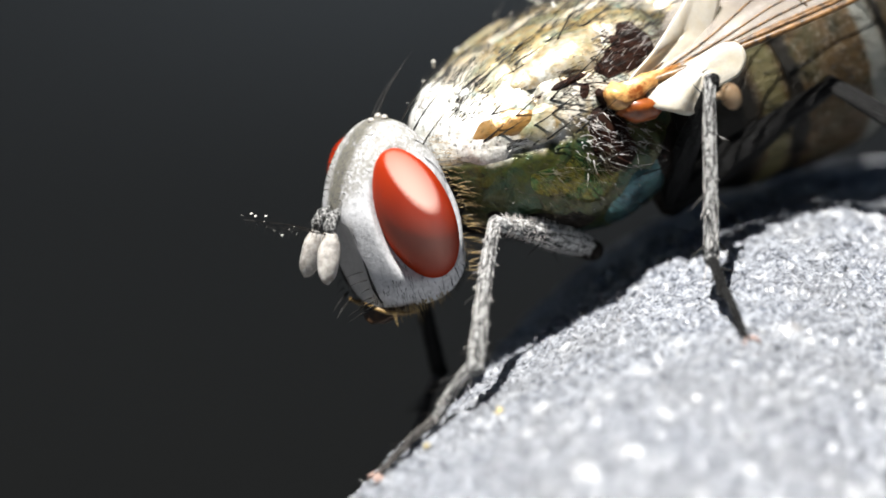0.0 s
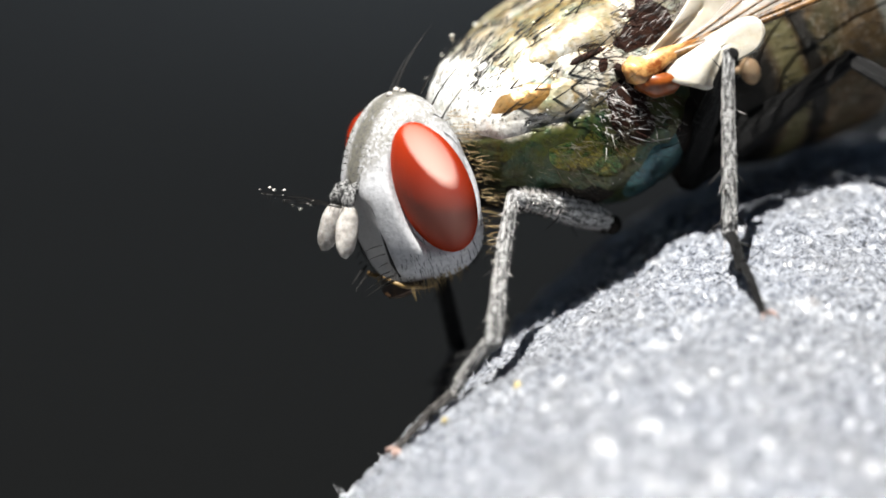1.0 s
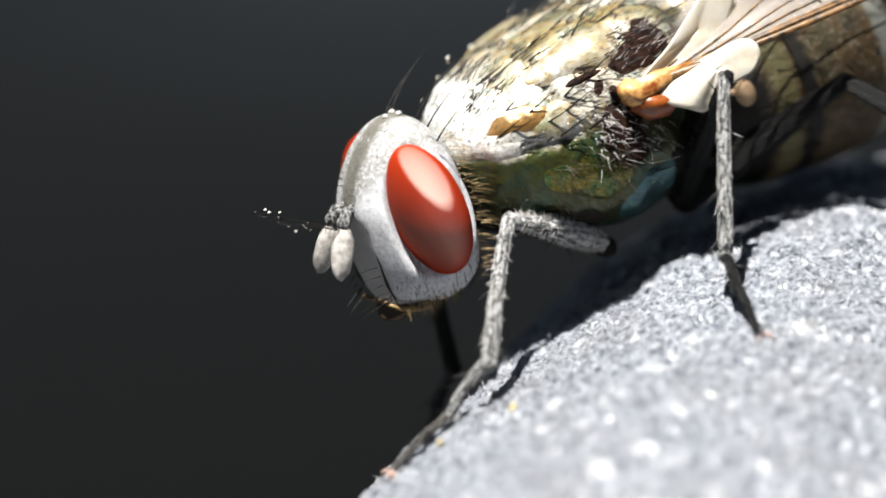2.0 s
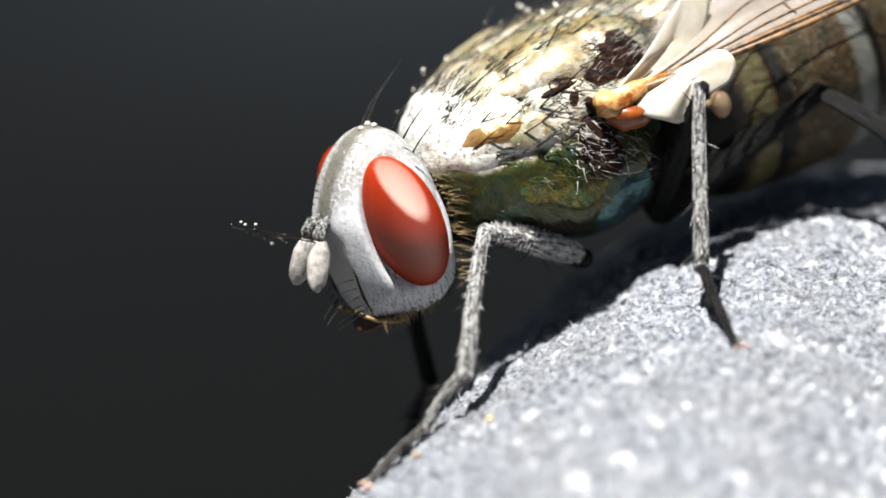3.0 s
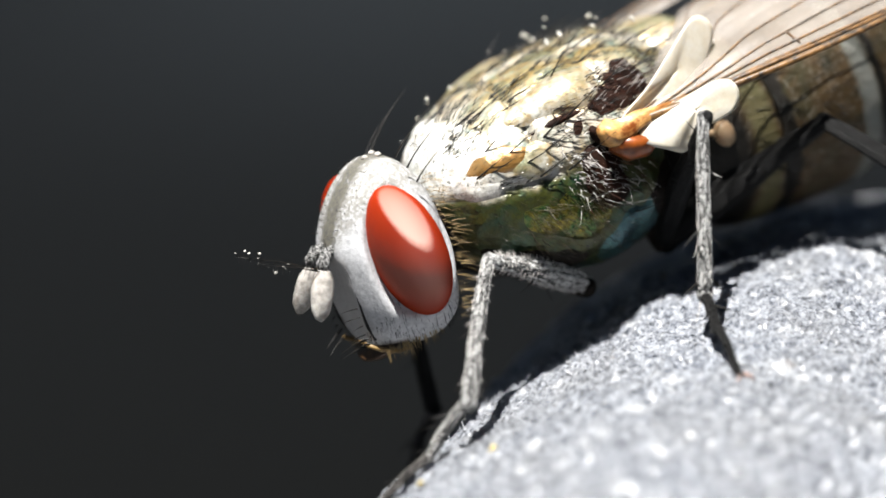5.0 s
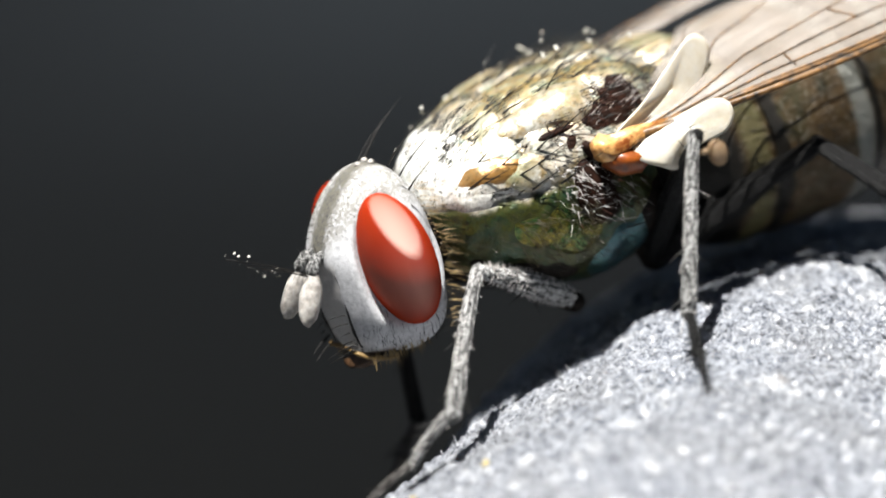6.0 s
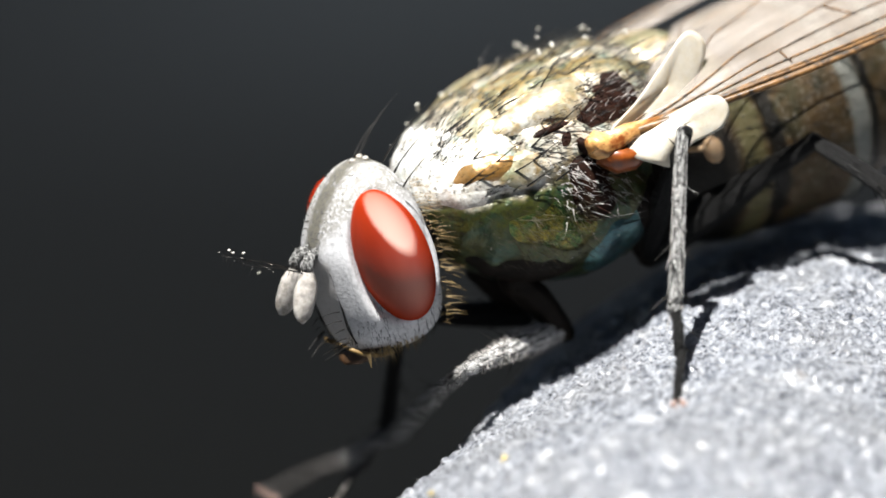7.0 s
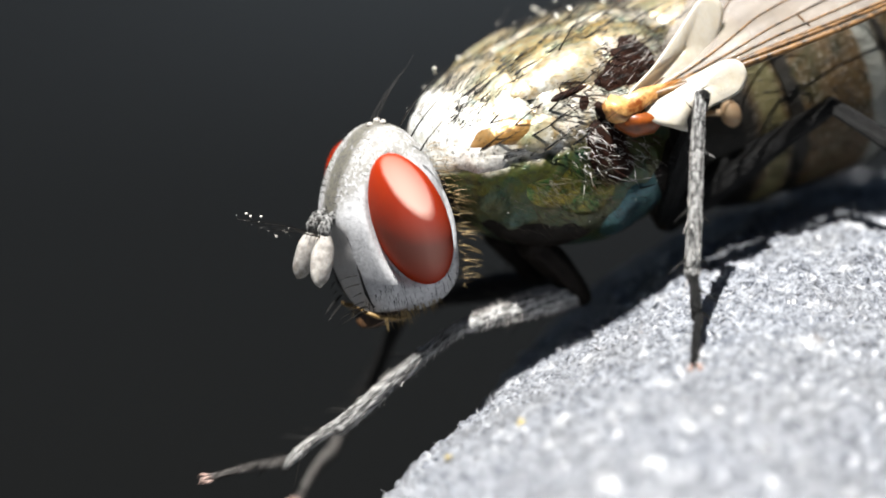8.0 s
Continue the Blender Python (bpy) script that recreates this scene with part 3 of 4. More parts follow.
        for k in range(9):
            f = (k + rng.uniform(-0.3, 0.3)) / 9
            marks.append(((3.66 - 0.78 * f, (0.24 + 0.08 * f) * side, 0.66 + 0.78 * f), (0.75, rng.uniform(-0.5, 0.1) * side, rng.uniform(0.2, 0.8)), rng.uniform(0.1, 0.2), 0.006, (0.1, -0.4 * side, rng.uniform(-0.3, 0.1))))
        for y, z, ln in ((0.35, 1.42, 0.75), (0.62, 1.3, 0.6), (0.8, 1.12, 0.42)):
            marks.append(((2.5, y * side, z), (-0.7, 0.2 * side, 0.85), ln, 0.016, (-0.5, 0, 0.05)))
        marks.append(((3.28, 0.74 * side, -0.5), (0.3, 0.6 * side, -0.6), 0.1, 0.014, (0, 0, 0)))
        for base, way, ln, r, droop in marks:
            bm = bmesh.new()
            hair(bm, base, way, ln, r, droop)
            part("bristle", bm, BRISTLE, head)
        bm = bmesh.new()  # short dark hairs in rows on the cheek
        low = [c for c in curve if c.y < -0.72]
        for k in range(200):
            c = low[rng.randrange(len(low))]
            y = rng.uniform(0.25, 0.9)
            g = head_scale(y)
            p = Vector((2.9 + (c.x - 2.9) * g, y * side, 0.2 + (c.y - 0.2) * g))
            hair(bm, p, (0.15, 0.35 * side, -1), rng.uniform(0.05, 0.12), 0.0045, (0, 0, 0), 2)
        for k in range(40):  # and round the top of the head
            c = curve[rng.randrange(4, 16)]
            y = rng.uniform(0.25, 0.6)
            g = head_scale(y)
            hair(bm, (2.9 + (c.x - 2.9) * g, y * side, 0.2 + (c.y - 0.2) * g), (0.3, 0.3 * side, 1), rng.uniform(0.04, 0.1), 0.0035, (0.2, 0, 0), 2)
        part("cheek_hairs", bm, BRISTLE, head, "short dark cheek hairs", kind="stuff")
        bm = bmesh.new()
        for k in range(110):
            f = rng.random()
            z = -0.95 + 2.1 * f
            x = 2.3 - 0.16 * math.sin(f * math.pi) + rng.uniform(-0.08, 0.1)
            hair(bm, (x, rng.uniform(0.5, 0.8) * side, z), (-1, 0.6 * side, rng.uniform(-0.5, 0.4)), rng.uniform(0.1, 0.3), 0.005, (0, 0, -0.3), 3)
        for k in range(120):
            f = rng.random()
            hair(bm, (2.6 + 0.95 * f, rng.uniform(0.1, 0.62) * side, -1.04 + 0.1 * abs(f - 0.6)), (rng.uniform(-0.3, 0.3), 0.1 * side, -1), rng.uniform(0.1, 0.26), 0.007, (0, 0, 0), 2)
        part("beard_hairs", bm, GOLD_HAIR, head, "golden brown hairs behind eye and chin", kind="stuff")
    for x, y in ((2.78, 0), (2.62, 0.09), (2.62, -0.09)):
        bm = bmesh.new()
        blob(bm, (x, y, 1.47), (0.05, 0.05, 0.045), (0, 0, 0), 12, 8)
        part("simple_eye", bm, ANTENNA, head, "small pale glossy simple eye")
    bm = bmesh.new()
    blob(bm, (3.32, 0, -1.06), (0.36, 0.38, 0.16), (0, 14, 0), 24, 14, 0.16, 3)
    tube(bm, [(3.2, 0, -1.0), (3.22, 0, -1.14), (3.28, 0, -1.22)], [0.2, 0.15, 0.1], 12)
    part("proboscis", bm, MOUTH, head, "folded brown proboscis")
    for side in (1, -1):
        bm = bmesh.new()
        tube(bm, [(3.72, 0.2 * side, -0.84), (3.68, 0.36 * side, -0.9), (3.55, 0.45 * side, -1.0), (3.3, 0.46 * side, -1.12), (3.05, 0.4 * side, -1.18)],
             [0.015, 0.03, 0.035, 0.03, 0.015], 10)
        part("mouth_edge", bm, OCHRE, head, "yellowish brown edge of the mouth")
        for y, z in ((0.4, -0.8), (0.36, -0.9)):
            bm = bmesh.new()
            hair(bm, (3.66, y * side, z), (1.0, -0.5 * side, -0.05), 0.42, 0.02, (0, 0, -0.2))
            part("bristle", bm, BRISTLE, head, "long black bristle of the mouth edge")
    bm = bmesh.new()
    tube(bm, [(2.3, 0, 0.15), (1.95, 0, 0.3), (1.7, 0, 0.35)], [0.55, 0.5, 0.75], 20)
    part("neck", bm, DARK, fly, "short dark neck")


# thorax: x, middle height, half width, half height
RIBS = [(2.12, 0.55, 0.38, 0.34), (2.04, 0.54, 0.68, 0.54), (1.88, 0.52, 0.97, 0.78), (1.55, 0.46, 1.26, 1.05), (1.1, 0.41, 1.45, 1.27), (0.55, 0.38, 1.57, 1.45),
        (0.0, 0.38, 1.62, 1.55), (-0.6, 0.42, 1.58, 1.54), (-1.15, 0.5, 1.42, 1.4), (-1.6, 0.58, 1.16, 1.15), (-1.95, 0.62, 0.8, 0.82), (-2.15, 0.62, 0.4, 0.45)]


def rib(x):
    for a, b in zip(RIBS, RIBS[1:]):
        if a[0] >= x >= b[0]:
            f = (a[0] - x) / (a[0] - b[0])
            return tuple(p + (q - p) * f for p, q in zip(a[1:], b[1:]))
    return RIBS[-1][1:] if x < 0 else RIBS[0][1:]


def thorax_point(x, ang, lift=0.0):
    """On the thorax's skin: ang from the left side (0) over the back (90 degrees)."""
    zc, w, h = rib(x)
    c, s = math.cos(ang), math.sin(ang)
    e = 0.86
    return Vector((x, (w + lift) * math.copysign(abs(c) ** e, c), zc + (h + lift) * math.copysign(abs(s) ** e, s)))


def skin_normal(p):
    return Vector((0.12 * p.x, p.y, p.z - 0.4)).normalized()


def plate(name, mat, x0, ang, rx, ra, rise, tilt, label, parent, side, seed):
    """A domed plate that follows the thorax's skin, its uneven edge sunk into the seam."""
    bm = bmesh.new()
    rows = []
    for i in range(15):
        d = i / 14
        row = []
        for k in range(48):
            v = 2 * math.pi * k / 48
            edge = 1 + 0.14 * math.sin(2 * v + seed) + 0.1 * math.sin(3 * v + 2 * seed) + 0.05 * math.sin(5 * v - seed)
            u, w = rx * d * edge * math.cos(v), ra * d * edge * math.sin(v)
            x = max(-2.1, min(2.1, x0 + u * math.cos(tilt) - w * math.sin(tilt)))
            a = radians(ang) + (u * math.sin(tilt) + w * math.cos(tilt)) / 1.5
            p = thorax_point(x, a)
            h = (rise + 0.03) * max(0, 1 - d ** 2.6) - 0.03 + 0.02 * noise.noise(p * 4)
            p += skin_normal(p) * h
            row.append((p.x, p.y * side, p.z))
        rows.append(row)
    grid(bm, rows, True)
    part(name, bm, mat, parent, label)


def build_thorax():
    bm = bmesh.new()
    rows = []
    for i in range(151):
        x = 2.12 - 4.27 * i / 150
        row = []
        for k in range(160):
            a = 2 * math.pi * k / 160
            p = thorax_point(x, a)
            up = max(0, math.sin(a))
            dent = 0.1 * math.exp(-((x - 0.72 - 0.2 * abs(math.cos(a))) / 0.06) ** 2) * up ** 0.3   # the suture across the back
            dent += 0.03 * math.exp(-((abs(p.y) - 0.5) / 0.07) ** 2) * (p.z > 0.8)
            dent += 0.07 * math.exp(-((math.degrees(math.asin(math.sin(a))) - 8) / 4) ** 2)                   # seam between back and flank
            p += (Vector((0, 0, 0.4)) - Vector((0, p.y, p.z))).normalized() * dent
            p += skin_normal(p) * (0.04 * noise.noise(p * 2.2) + 0.02 * noise.noise(p * 6))
            row.append(p)
        rows.append(row)
    vs = grid(bm, rows, True)
    bm.faces.new(vs[0])
    bm.faces.new(vs[-1][::-1])
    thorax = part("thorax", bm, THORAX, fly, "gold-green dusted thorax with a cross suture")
    for side in (1, -1):
        for name, mat, x0, ang, rx, ra, rise, tilt, label in (
                ("humeral_callus", CALLUS, 1.42, 29, 0.4, 0.36, 0.05, 0.2, "bronze shoulder lobe"),
                ("notopleuron", SCUTUM, 0.98, 20, 0.36, 0.26, 0.045, 0.1, "yellowish side lobe before the wing"),
                ("propleuron", PALE, 1.76, 14, 0.3, 0.3, 0.012, 0.4, "white dusted plate behind the head"),
                ("back_lobe", SCUTUM, 0.25, 50, 0.74, 0.42, 0.12, -0.1, "gold shining side of the back"),
                ("anepisternum", GREEN, 0.72, -14, 0.72, 0.46, 0.06, 0.1, "green metallic side plate"),
                ("katepisternum", TEAL, -0.25, -40, 0.66, 0.68, 0.06, 0.2, "teal metallic lower side plate"),
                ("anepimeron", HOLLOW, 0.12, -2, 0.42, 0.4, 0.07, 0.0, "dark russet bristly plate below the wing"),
                ("meron", DARK, -0.95, -25, 0.5, 0.65, 0.08, 0.0, "hind side plate, painted dark for the shade under the wing"),
                # Hollow and groove aren't sunk: their shade is painted on raised plates.
                ("wing_hollow_shade", HOLLOW, -0.62, 37, 1.0, 0.46, 0.02, -0.3, "dark brown plate above the wing base, painted as a shaded hollow"),
                ("wing_groove_shade", HOLLOW, 0.42, 35, 0.5, 0.07, 0.025, 0.05, "narrow blackish plate below the back lobe, painted as a shaded groove"),
                ("front_sternum", DARK, 1.1, -56, 0.8, 0.6, 0.06, 0.2, "lower front of the thorax, painted dark for the shade beneath")):
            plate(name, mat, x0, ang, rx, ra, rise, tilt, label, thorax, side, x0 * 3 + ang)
    bm = bmesh.new()
    blob(bm, (-1.95, 0, 1.36), (0.75, 0.82, 0.42), (0, -6, 0), 36, 22, 0.05, 2)
    part("scutellum", bm, SCUTUM, thorax, "rounded gold-green scutellum")
    # long black bristles, one by one, in rows over the back
    marks = []
    for lane in (62, 76, 90, 104, 118, 46, 134):
        for k in range(13):
            x = 1.85 - 3.5 * k / 12 + rng.uniform(-0.12, 0.12)
            p = thorax_point(x, radians(lane + rng.uniform(-5, 5)))
            n = skin_normal(p)
            marks.append((p - n * 0.03, n * 0.55 + Vector((-1, 0, 0)), rng.uniform(0.35, 0.65), 0.0155, Vector((-0.25, 0, -0.15))))
    for side in (1, -1):
        for x, ang in ((1.5, 40), (1.62, 22), (1.3, 30), (1.15, 20), (0.85, 22), (1.0, 10), (0.6, 8), (0.35, 34), (-0.3, 40), (0.45, -6), (0.1, -14), (-0.25, -24), (1.75, 22), (0.75, 30), (0.2, 60)):
            p = thorax_point(x, radians(ang))
            n = skin_normal(p)
            n.y *= side
            p.y *= side
            marks.append((p, n * 0.8 + Vector((-0.8, 0, rng.uniform(0, 0.5))), rng.uniform(0.4, 0.7), 0.015, Vector((-0.3, 0, 0.1))))
        for k in range(6):
            marks.append((Vector((-1.6 - 0.18 * k, (0.75 - 0.08 * k) * side, 1.5)), Vector((-1, 0.25 * side, 0.45)), 0.85, 0.017, Vector((0, 0, -0.15))))
    for base, way, ln, r, droop in marks:
        bm = bmesh.new()
        hair(bm, base, way, ln, r, droop, 5)
        part("bristle", bm, BRISTLE, thorax)
    bm = bmesh.new()
    for k in range(1400):  # shorter setae between them
        p = thorax_point(rng.uniform(-1.9, 2.0), radians(rng.uniform(10, 170)))
        n = skin_normal(p)
        hair(bm, p - n * 0.02, n * 0.5 + Vector((-1, 0, 0)), rng.uniform(0.12, 0.28), 0.008, Vector((-0.1, 0, -0.1)), 3)
    for k in range(520):  # and closer ones behind the head
        p = thorax_point(rng.uniform(1.1, 2.08), radians(rng.uniform(6, 174)))
        n = skin_normal(p)
        hair(bm, p - n * 0.02, n * 0.5 + Vector((-0.8, 0, rng.uniform(-0.3, 0.5))), rng.uniform(0.08, 0.2), 0.0075, Vector((-0.2, 0, 0)), 2)
    part("setae", bm, BRISTLE, thorax, "short dark setae of the back", kind="stuff")
    bm = bmesh.new()
    for side in (1, -1):
        for k in range(190):
            p = Vector((rng.uniform(-0.55, 0.6), rng.uniform(1.52, 1.7) * side, rng.uniform(0.15, 0.85)))
            hair(bm, p, (rng.uniform(-1, 0.3), 0.6 * side, rng.uniform(-0.8, 0.4)), rng.uniform(0.05, 0.18), rng.uniform(0.004, 0.009), (rng.uniform(-0.5, 0.5), 0, -0.3), 3)
        for k in range(50):
            p = thorax_point(rng.uniform(-1.2, 0.0), radians(rng.uniform(26, 48)))
            hair(bm, (p.x, p.y * side, p.z), (-0.6, 0.5 * side, rng.uniform(0.1, 0.9)), rng.uniform(0.1, 0.25), 0.005, (0, 0, -0.2), 3)
    dark = bmesh.new()  # dark tangle over the hollow beside the wing
    for side in (1, -1):
        for k in range(150):
            p = thorax_point(rng.uniform(-1.35, 0.5), radians(rng.uniform(24, 50)))
            hair(dark, (p.x, p.y * side, p.z), (rng.uniform(-1, 0.4), 0.7 * side, rng.uniform(-0.3, 1.0)), rng.uniform(0.12, 0.32), 0.007, (-0.2, 0, -0.2), 3)
        for k in range(70):
            p = Vector((rng.uniform(-0.6, 0.5), rng.uniform(1.5, 1.66) * side, rng.uniform(0.0, 0.8)))
            hair(dark, p, (rng.uniform(-1, 0.2), 0.6 * side, rng.uniform(-0.9, 0.3)), rng.uniform(0.12, 0.34), 0.008, (-0.1, 0, -0.3), 3)
    for k in range(60):  # paler, longer ones fringe the plate below the wing
        side = 1 if k % 3 else -1
        p = thorax_point(rng.uniform(-0.75, 0.75), radians(rng.uniform(-16, 24)))
        n = skin_normal(p)
        p += n * 0.04
        hair(bm, (p.x, p.y * side, p.z), (rng.uniform(-0.9, 0.5), 0.5 * side, rng.uniform(-0.9, 0.6)), rng.uniform(0.1, 0.24), rng.uniform(0.004, 0.01), (rng.uniform(-0.4, 0.4), 0, -0.3), 3)
    part("hollow_hairs", dark, HOLLOW_HAIR, thorax, "dark tangled hairs beside the wing base", kind="stuff")
    part("side_hairs", bm, PALE_HAIR, thorax, "pale tangled hairs below the wing", kind="stuff")
    bm = bmesh.new()
    for k in range(420):
        side = 1 if k % 2 else -1
        p = thorax_point(rng.uniform(-0.4, 1.7), radians(rng.uniform(-45, 4)))
        n = skin_normal(p)
        hair(bm, ((p + n * 0.05).x, (p + n * 0.05).y * side, (p + n * 0.05).z), (-0.7, 0.5 * n.y * side, rng.uniform(-0.9, -0.1)), rng.uniform(0.08, 0.24), 0.0032, (0, 0, -0.2), 3)
    for k in range(260):  # denser on the green plate
        side = 1 if k % 3 else -1
        p = thorax_point(rng.uniform(0.2, 1.3), radians(rng.uniform(-32, 0)))
        n = skin_normal(p)
        p += n * 0.06
        hair(bm, (p.x, p.y * side, p.z), (rng.uniform(-0.5, 0.2), 0.5 * side, rng.uniform(-1, 0.2)), rng.uniform(0.12, 0.3), 0.006, (-0.1, 0, -0.3), 3)
    part("flank_hairs", bm, FLANK_HAIR, thorax, "fine dark brown hairs of the flank", kind="stuff")
    bm = bmesh.new()
    for k in range(24):
        p = thorax_point(rng.uniform(-1.4, 2.05), radians(rng.uniform(70, 130)))
        r = rng.choice((0.01, 0.012, 0.018, 0.035))
        c = p + skin_normal(p) * rng.uniform(0.05, 0.26) + Vector((-0.12, 0, 0))
        for j in range(2):
            blob(bm, c + Vector([rng.uniform(-r, r) for i in range(3)]), (r * rng.uniform(0.6, 1.2), r * 0.8, r * rng.uniform(0.4, 0.9)), (0, 0, 40 * j), 8, 6, 0.4, k)
    for k in range(20):
        p = thorax_point(rng.uniform(-0.6, 1.7), radians(rng.uniform(-40, 18)))
        r = rng.choice((0.008, 0.01, 0.014))
        blob(bm, p + skin_normal(p) * 0.09, (r, r, r * 0.7), (0, 0, 0), 8, 6, 0.3, k)
    part("pollen_dust", bm, GRAIN, thorax, "white pollen grains caught on the bristles", kind="stuff")


def build_abdomen():
    abdomen = None
    edges = [-1.55, -2.7, -4.35, -5.35, -6.3]
    sizes = [(1.2, 1.05), (1.74, 1.52), (1.88, 1.62), (1.68, 1.4), (0.35, 0.3)]
    for i in range(4):
        bm = bmesh.new()
        rows = []
        for j in range(15):
            f = j / 14
            x = edges[i] + (edges[i + 1] - edges[i] - 0.07) * f
            w, h = (sizes[i][q] + (sizes[i + 1][q] - sizes[i][q]) * math.sin(f * math.pi / 2) for q in (0, 1))
            if i == 3:
                w, h = sizes[3][0] * math.sqrt(max(0.01, 1 - f ** 2.2)), sizes[3][1] * math.sqrt(max(0.01, 1 - f ** 2.2))
            lip = 0.035 * math.sin(min(1, f * 1.02) * math.pi) + 0.02 * (f > 0.85)
            zc = -0.1 - 0.03 * (x + 1.55)
            rows.append([Vector((x, (w + lip) * math.cos(a), zc + (h + lip) * math.sin(a))) for a in (2 * math.pi * k / 64 for k in range(64))])
        vs = grid(bm, rows, True)
        bm.faces.new(vs[0])
        bm.faces.new(vs[-1][::-1])
        ob = part("abdomen" if i == 0 else "abdomen_segment", bm, ABDOMEN, abdomen or fly, "narrow base of the abdomen, painted black for the shade under the wing" if i == 0 else "bronze olive abdomen segment with a dark seam")
        abdomen = abdomen or ob
    bm = bmesh.new()
    for k in range(420):
        x = rng.uniform(-5.7, -1.8)
        a = radians(rng.uniform(-40, 170))
        i = min(3, max(0, sum(x < e for e in edges) - 1))
        f = (x - edges[i]) / (edges[i + 1] - edges[i])
        w, h = (sizes[i][q] + (sizes[i + 1][q] - sizes[i][q]) * (math.sin(f * math.pi / 2)) for q in (0, 1))
        if i == 3:
            w, h = sizes[3][0] * math.sqrt(1 - f ** 2.2), sizes[3][1] * math.sqrt(1 - f ** 2.2)
        p = Vector((x, w * math.cos(a), -0.1 - 0.03 * (x + 1.55) + h * math.sin(a)))
        hair(bm, p, (-1, 0.5 * math.cos(a), 0.5 * math.sin(a)), rng.uniform(0.15, 0.45), 0.009, (0, 0, 0), 3)
    part("abdomen_hairs", bm, BRISTLE, abdomen, "short dark hairs of the abdomen", kind="stuff")


def build_wing(side):
    """Wing folded back over the abdomen: membrane between veins that spread from the amber base."""
    base = Vector((0.0, 1.62, 0.92))
    length, width = 7.2, 2.7

    def at(u, v):  # u along the wing, v from the front edge to the hind edge
        out = math.sin(min(1, u * 1.05) * math.pi) ** 0.55 if u < 0.94 else math.sin(0.987 * math.pi) ** 0.55 * (1 - u) / 0.06
        grow = 0.12 + 0.88 * min(1, (u / 0.35)) ** 0.8 if u < 0.35 else 1
        w = width * grow * max(0.02, out)
        x = -length * u
        y = 0.95 * u + 0.5 * math.sin(u * math.pi) - w * v * 0.86
        z = 0.42 * u + 0.55 * w * v * (1 - 0.45 * v) * 0.9 + 0.05 * math.sin(v * 22 + u * 4) * v * 0.7
        return Vector((base.x + x, (base.y + y) * side, base.z + z))

    bm = bmesh.new()
    grid(bm, [[at(0.02 + 0.98 * i / 60, k / 24) for k in range(25)] for i in range(61)])
    mesh_wing = part("wing", bm, WING, fly, "translucent smoky wing folded back over the abdomen")
    mesh_wing.modifiers.new("thickness", "SOLIDIFY").thickness = 0.012 * MM
    veins = [  # start and end in the wing's own directions, thickness
        ((0.0, 0.0), (0.97, 0.0), 0.06), ((0.0, 0.05), (0.7, 0.035), 0.045), ((0.03, 0.06), (0.85, 0.07), 0.03), ((0.05, 0.1), (0.96, 0.2), 0.02),
        ((0.06, 0.14), (0.97, 0.4), 0.016), ((0.06, 0.2), (0.88, 0.66), 0.016), ((0.06, 0.3), (0.6, 0.9), 0.014), ((0.05, 0.5), (0.4, 0.97), 0.012)]
    for n, (a, b, r) in enumerate(veins):
        bm = bmesh.new()
        pts = []
        for k in range(31):
            f = k / 30
            u = a[0] + (b[0] - a[0]) * f
            v = a[1] + (b[1] - a[1]) * f ** 1.25
            pts.append(at(max(0.0, u), v) + Vector((0, 0, 0.012)))
        tube(bm, pts, [r * (1 - 0.55 * k / 30 + (0.9 if n < 4 else 0.3) * max(0, 1 - k / 9) ** 2) for k in range(31)], 8)
        if n == 0:
            for k in range(150):
                p = pts[int(k / 5)].lerp(pts[min(30, int(k / 5) + 1)], (k % 5) / 5)
                hair(bm, p, (-0.8, 0.9 * side, rng.uniform(-0.4, 0.4)), rng.uniform(0.06, 0.12), 0.011, (0, 0, 0), 2)
        part("wing_vein", bm, VEIN, mesh_wing, "brown wing vein")
    for p, q, r in ((at(0.1, 0.25), at(0.11, 0.02), 0.025), (at(0.42, 0.105), at(0.42, 0.21), 0.018), (at(0.6, 0.27), at(0.57, 0.46), 0.018)):
        bm = bmesh.new()
        tube(bm, [p, p.lerp(q, 0.5), q], [r, r, r], 6)
        part("cross_vein", bm, VEIN, mesh_wing, "brown cross vein")
    bm = bmesh.new()
    root = [(0.02, 1.6), (-0.05, 1.68), (-0.15, 1.74), (-0.3, 1.79), (-0.5, 1.83), (-0.8, 1.88), (-1.05, 1.92)]
    tube(bm, [(x, y * side, 0.93 + 0.02 * k - (0.06 if k in (2, 3) else 0)) for k, (x, y) in enumerate(root)], [0.1, 0.18, 0.19, 0.14, 0.12, 0.08, 0.05], 18)
    low = bmesh.new()
    tube(low, [(-0.08, 1.66 * side, 0.82), (-0.28, 1.76 * side, 0.7), (-0.5, 1.82 * side, 0.66), (-0.78, 1.82 * side, 0.7)], [0.15, 0.2, 0.17, 0.07], 16)
    for name, made, mat, label in (("wing_base", bm, AMBER, "glossy amber wing base"), ("wing_base_lobe", low, AMBER_SHADE, "russet brown lower lobe of the wing base, darkened for shade")):
        for v in made.verts:
            v.co += Vector((0.03, 0.09, 0.11)) * noise.noise(v.co * 4.5) + Vector((0.03, 0.03, 0.045)) * noise.noise(v.co * 12)
        part(name, made, mat, mesh_wing, label)
    bm = bmesh.new()
    blob(bm, (0.07, 1.58 * side, 0.96), (0.08, 0.1, 0.15), (0, 20, 0), 16, 12, 0.2, 1)
    part("tegula", bm, HOLLOW, mesh_wing, "small black scale at the wing root")


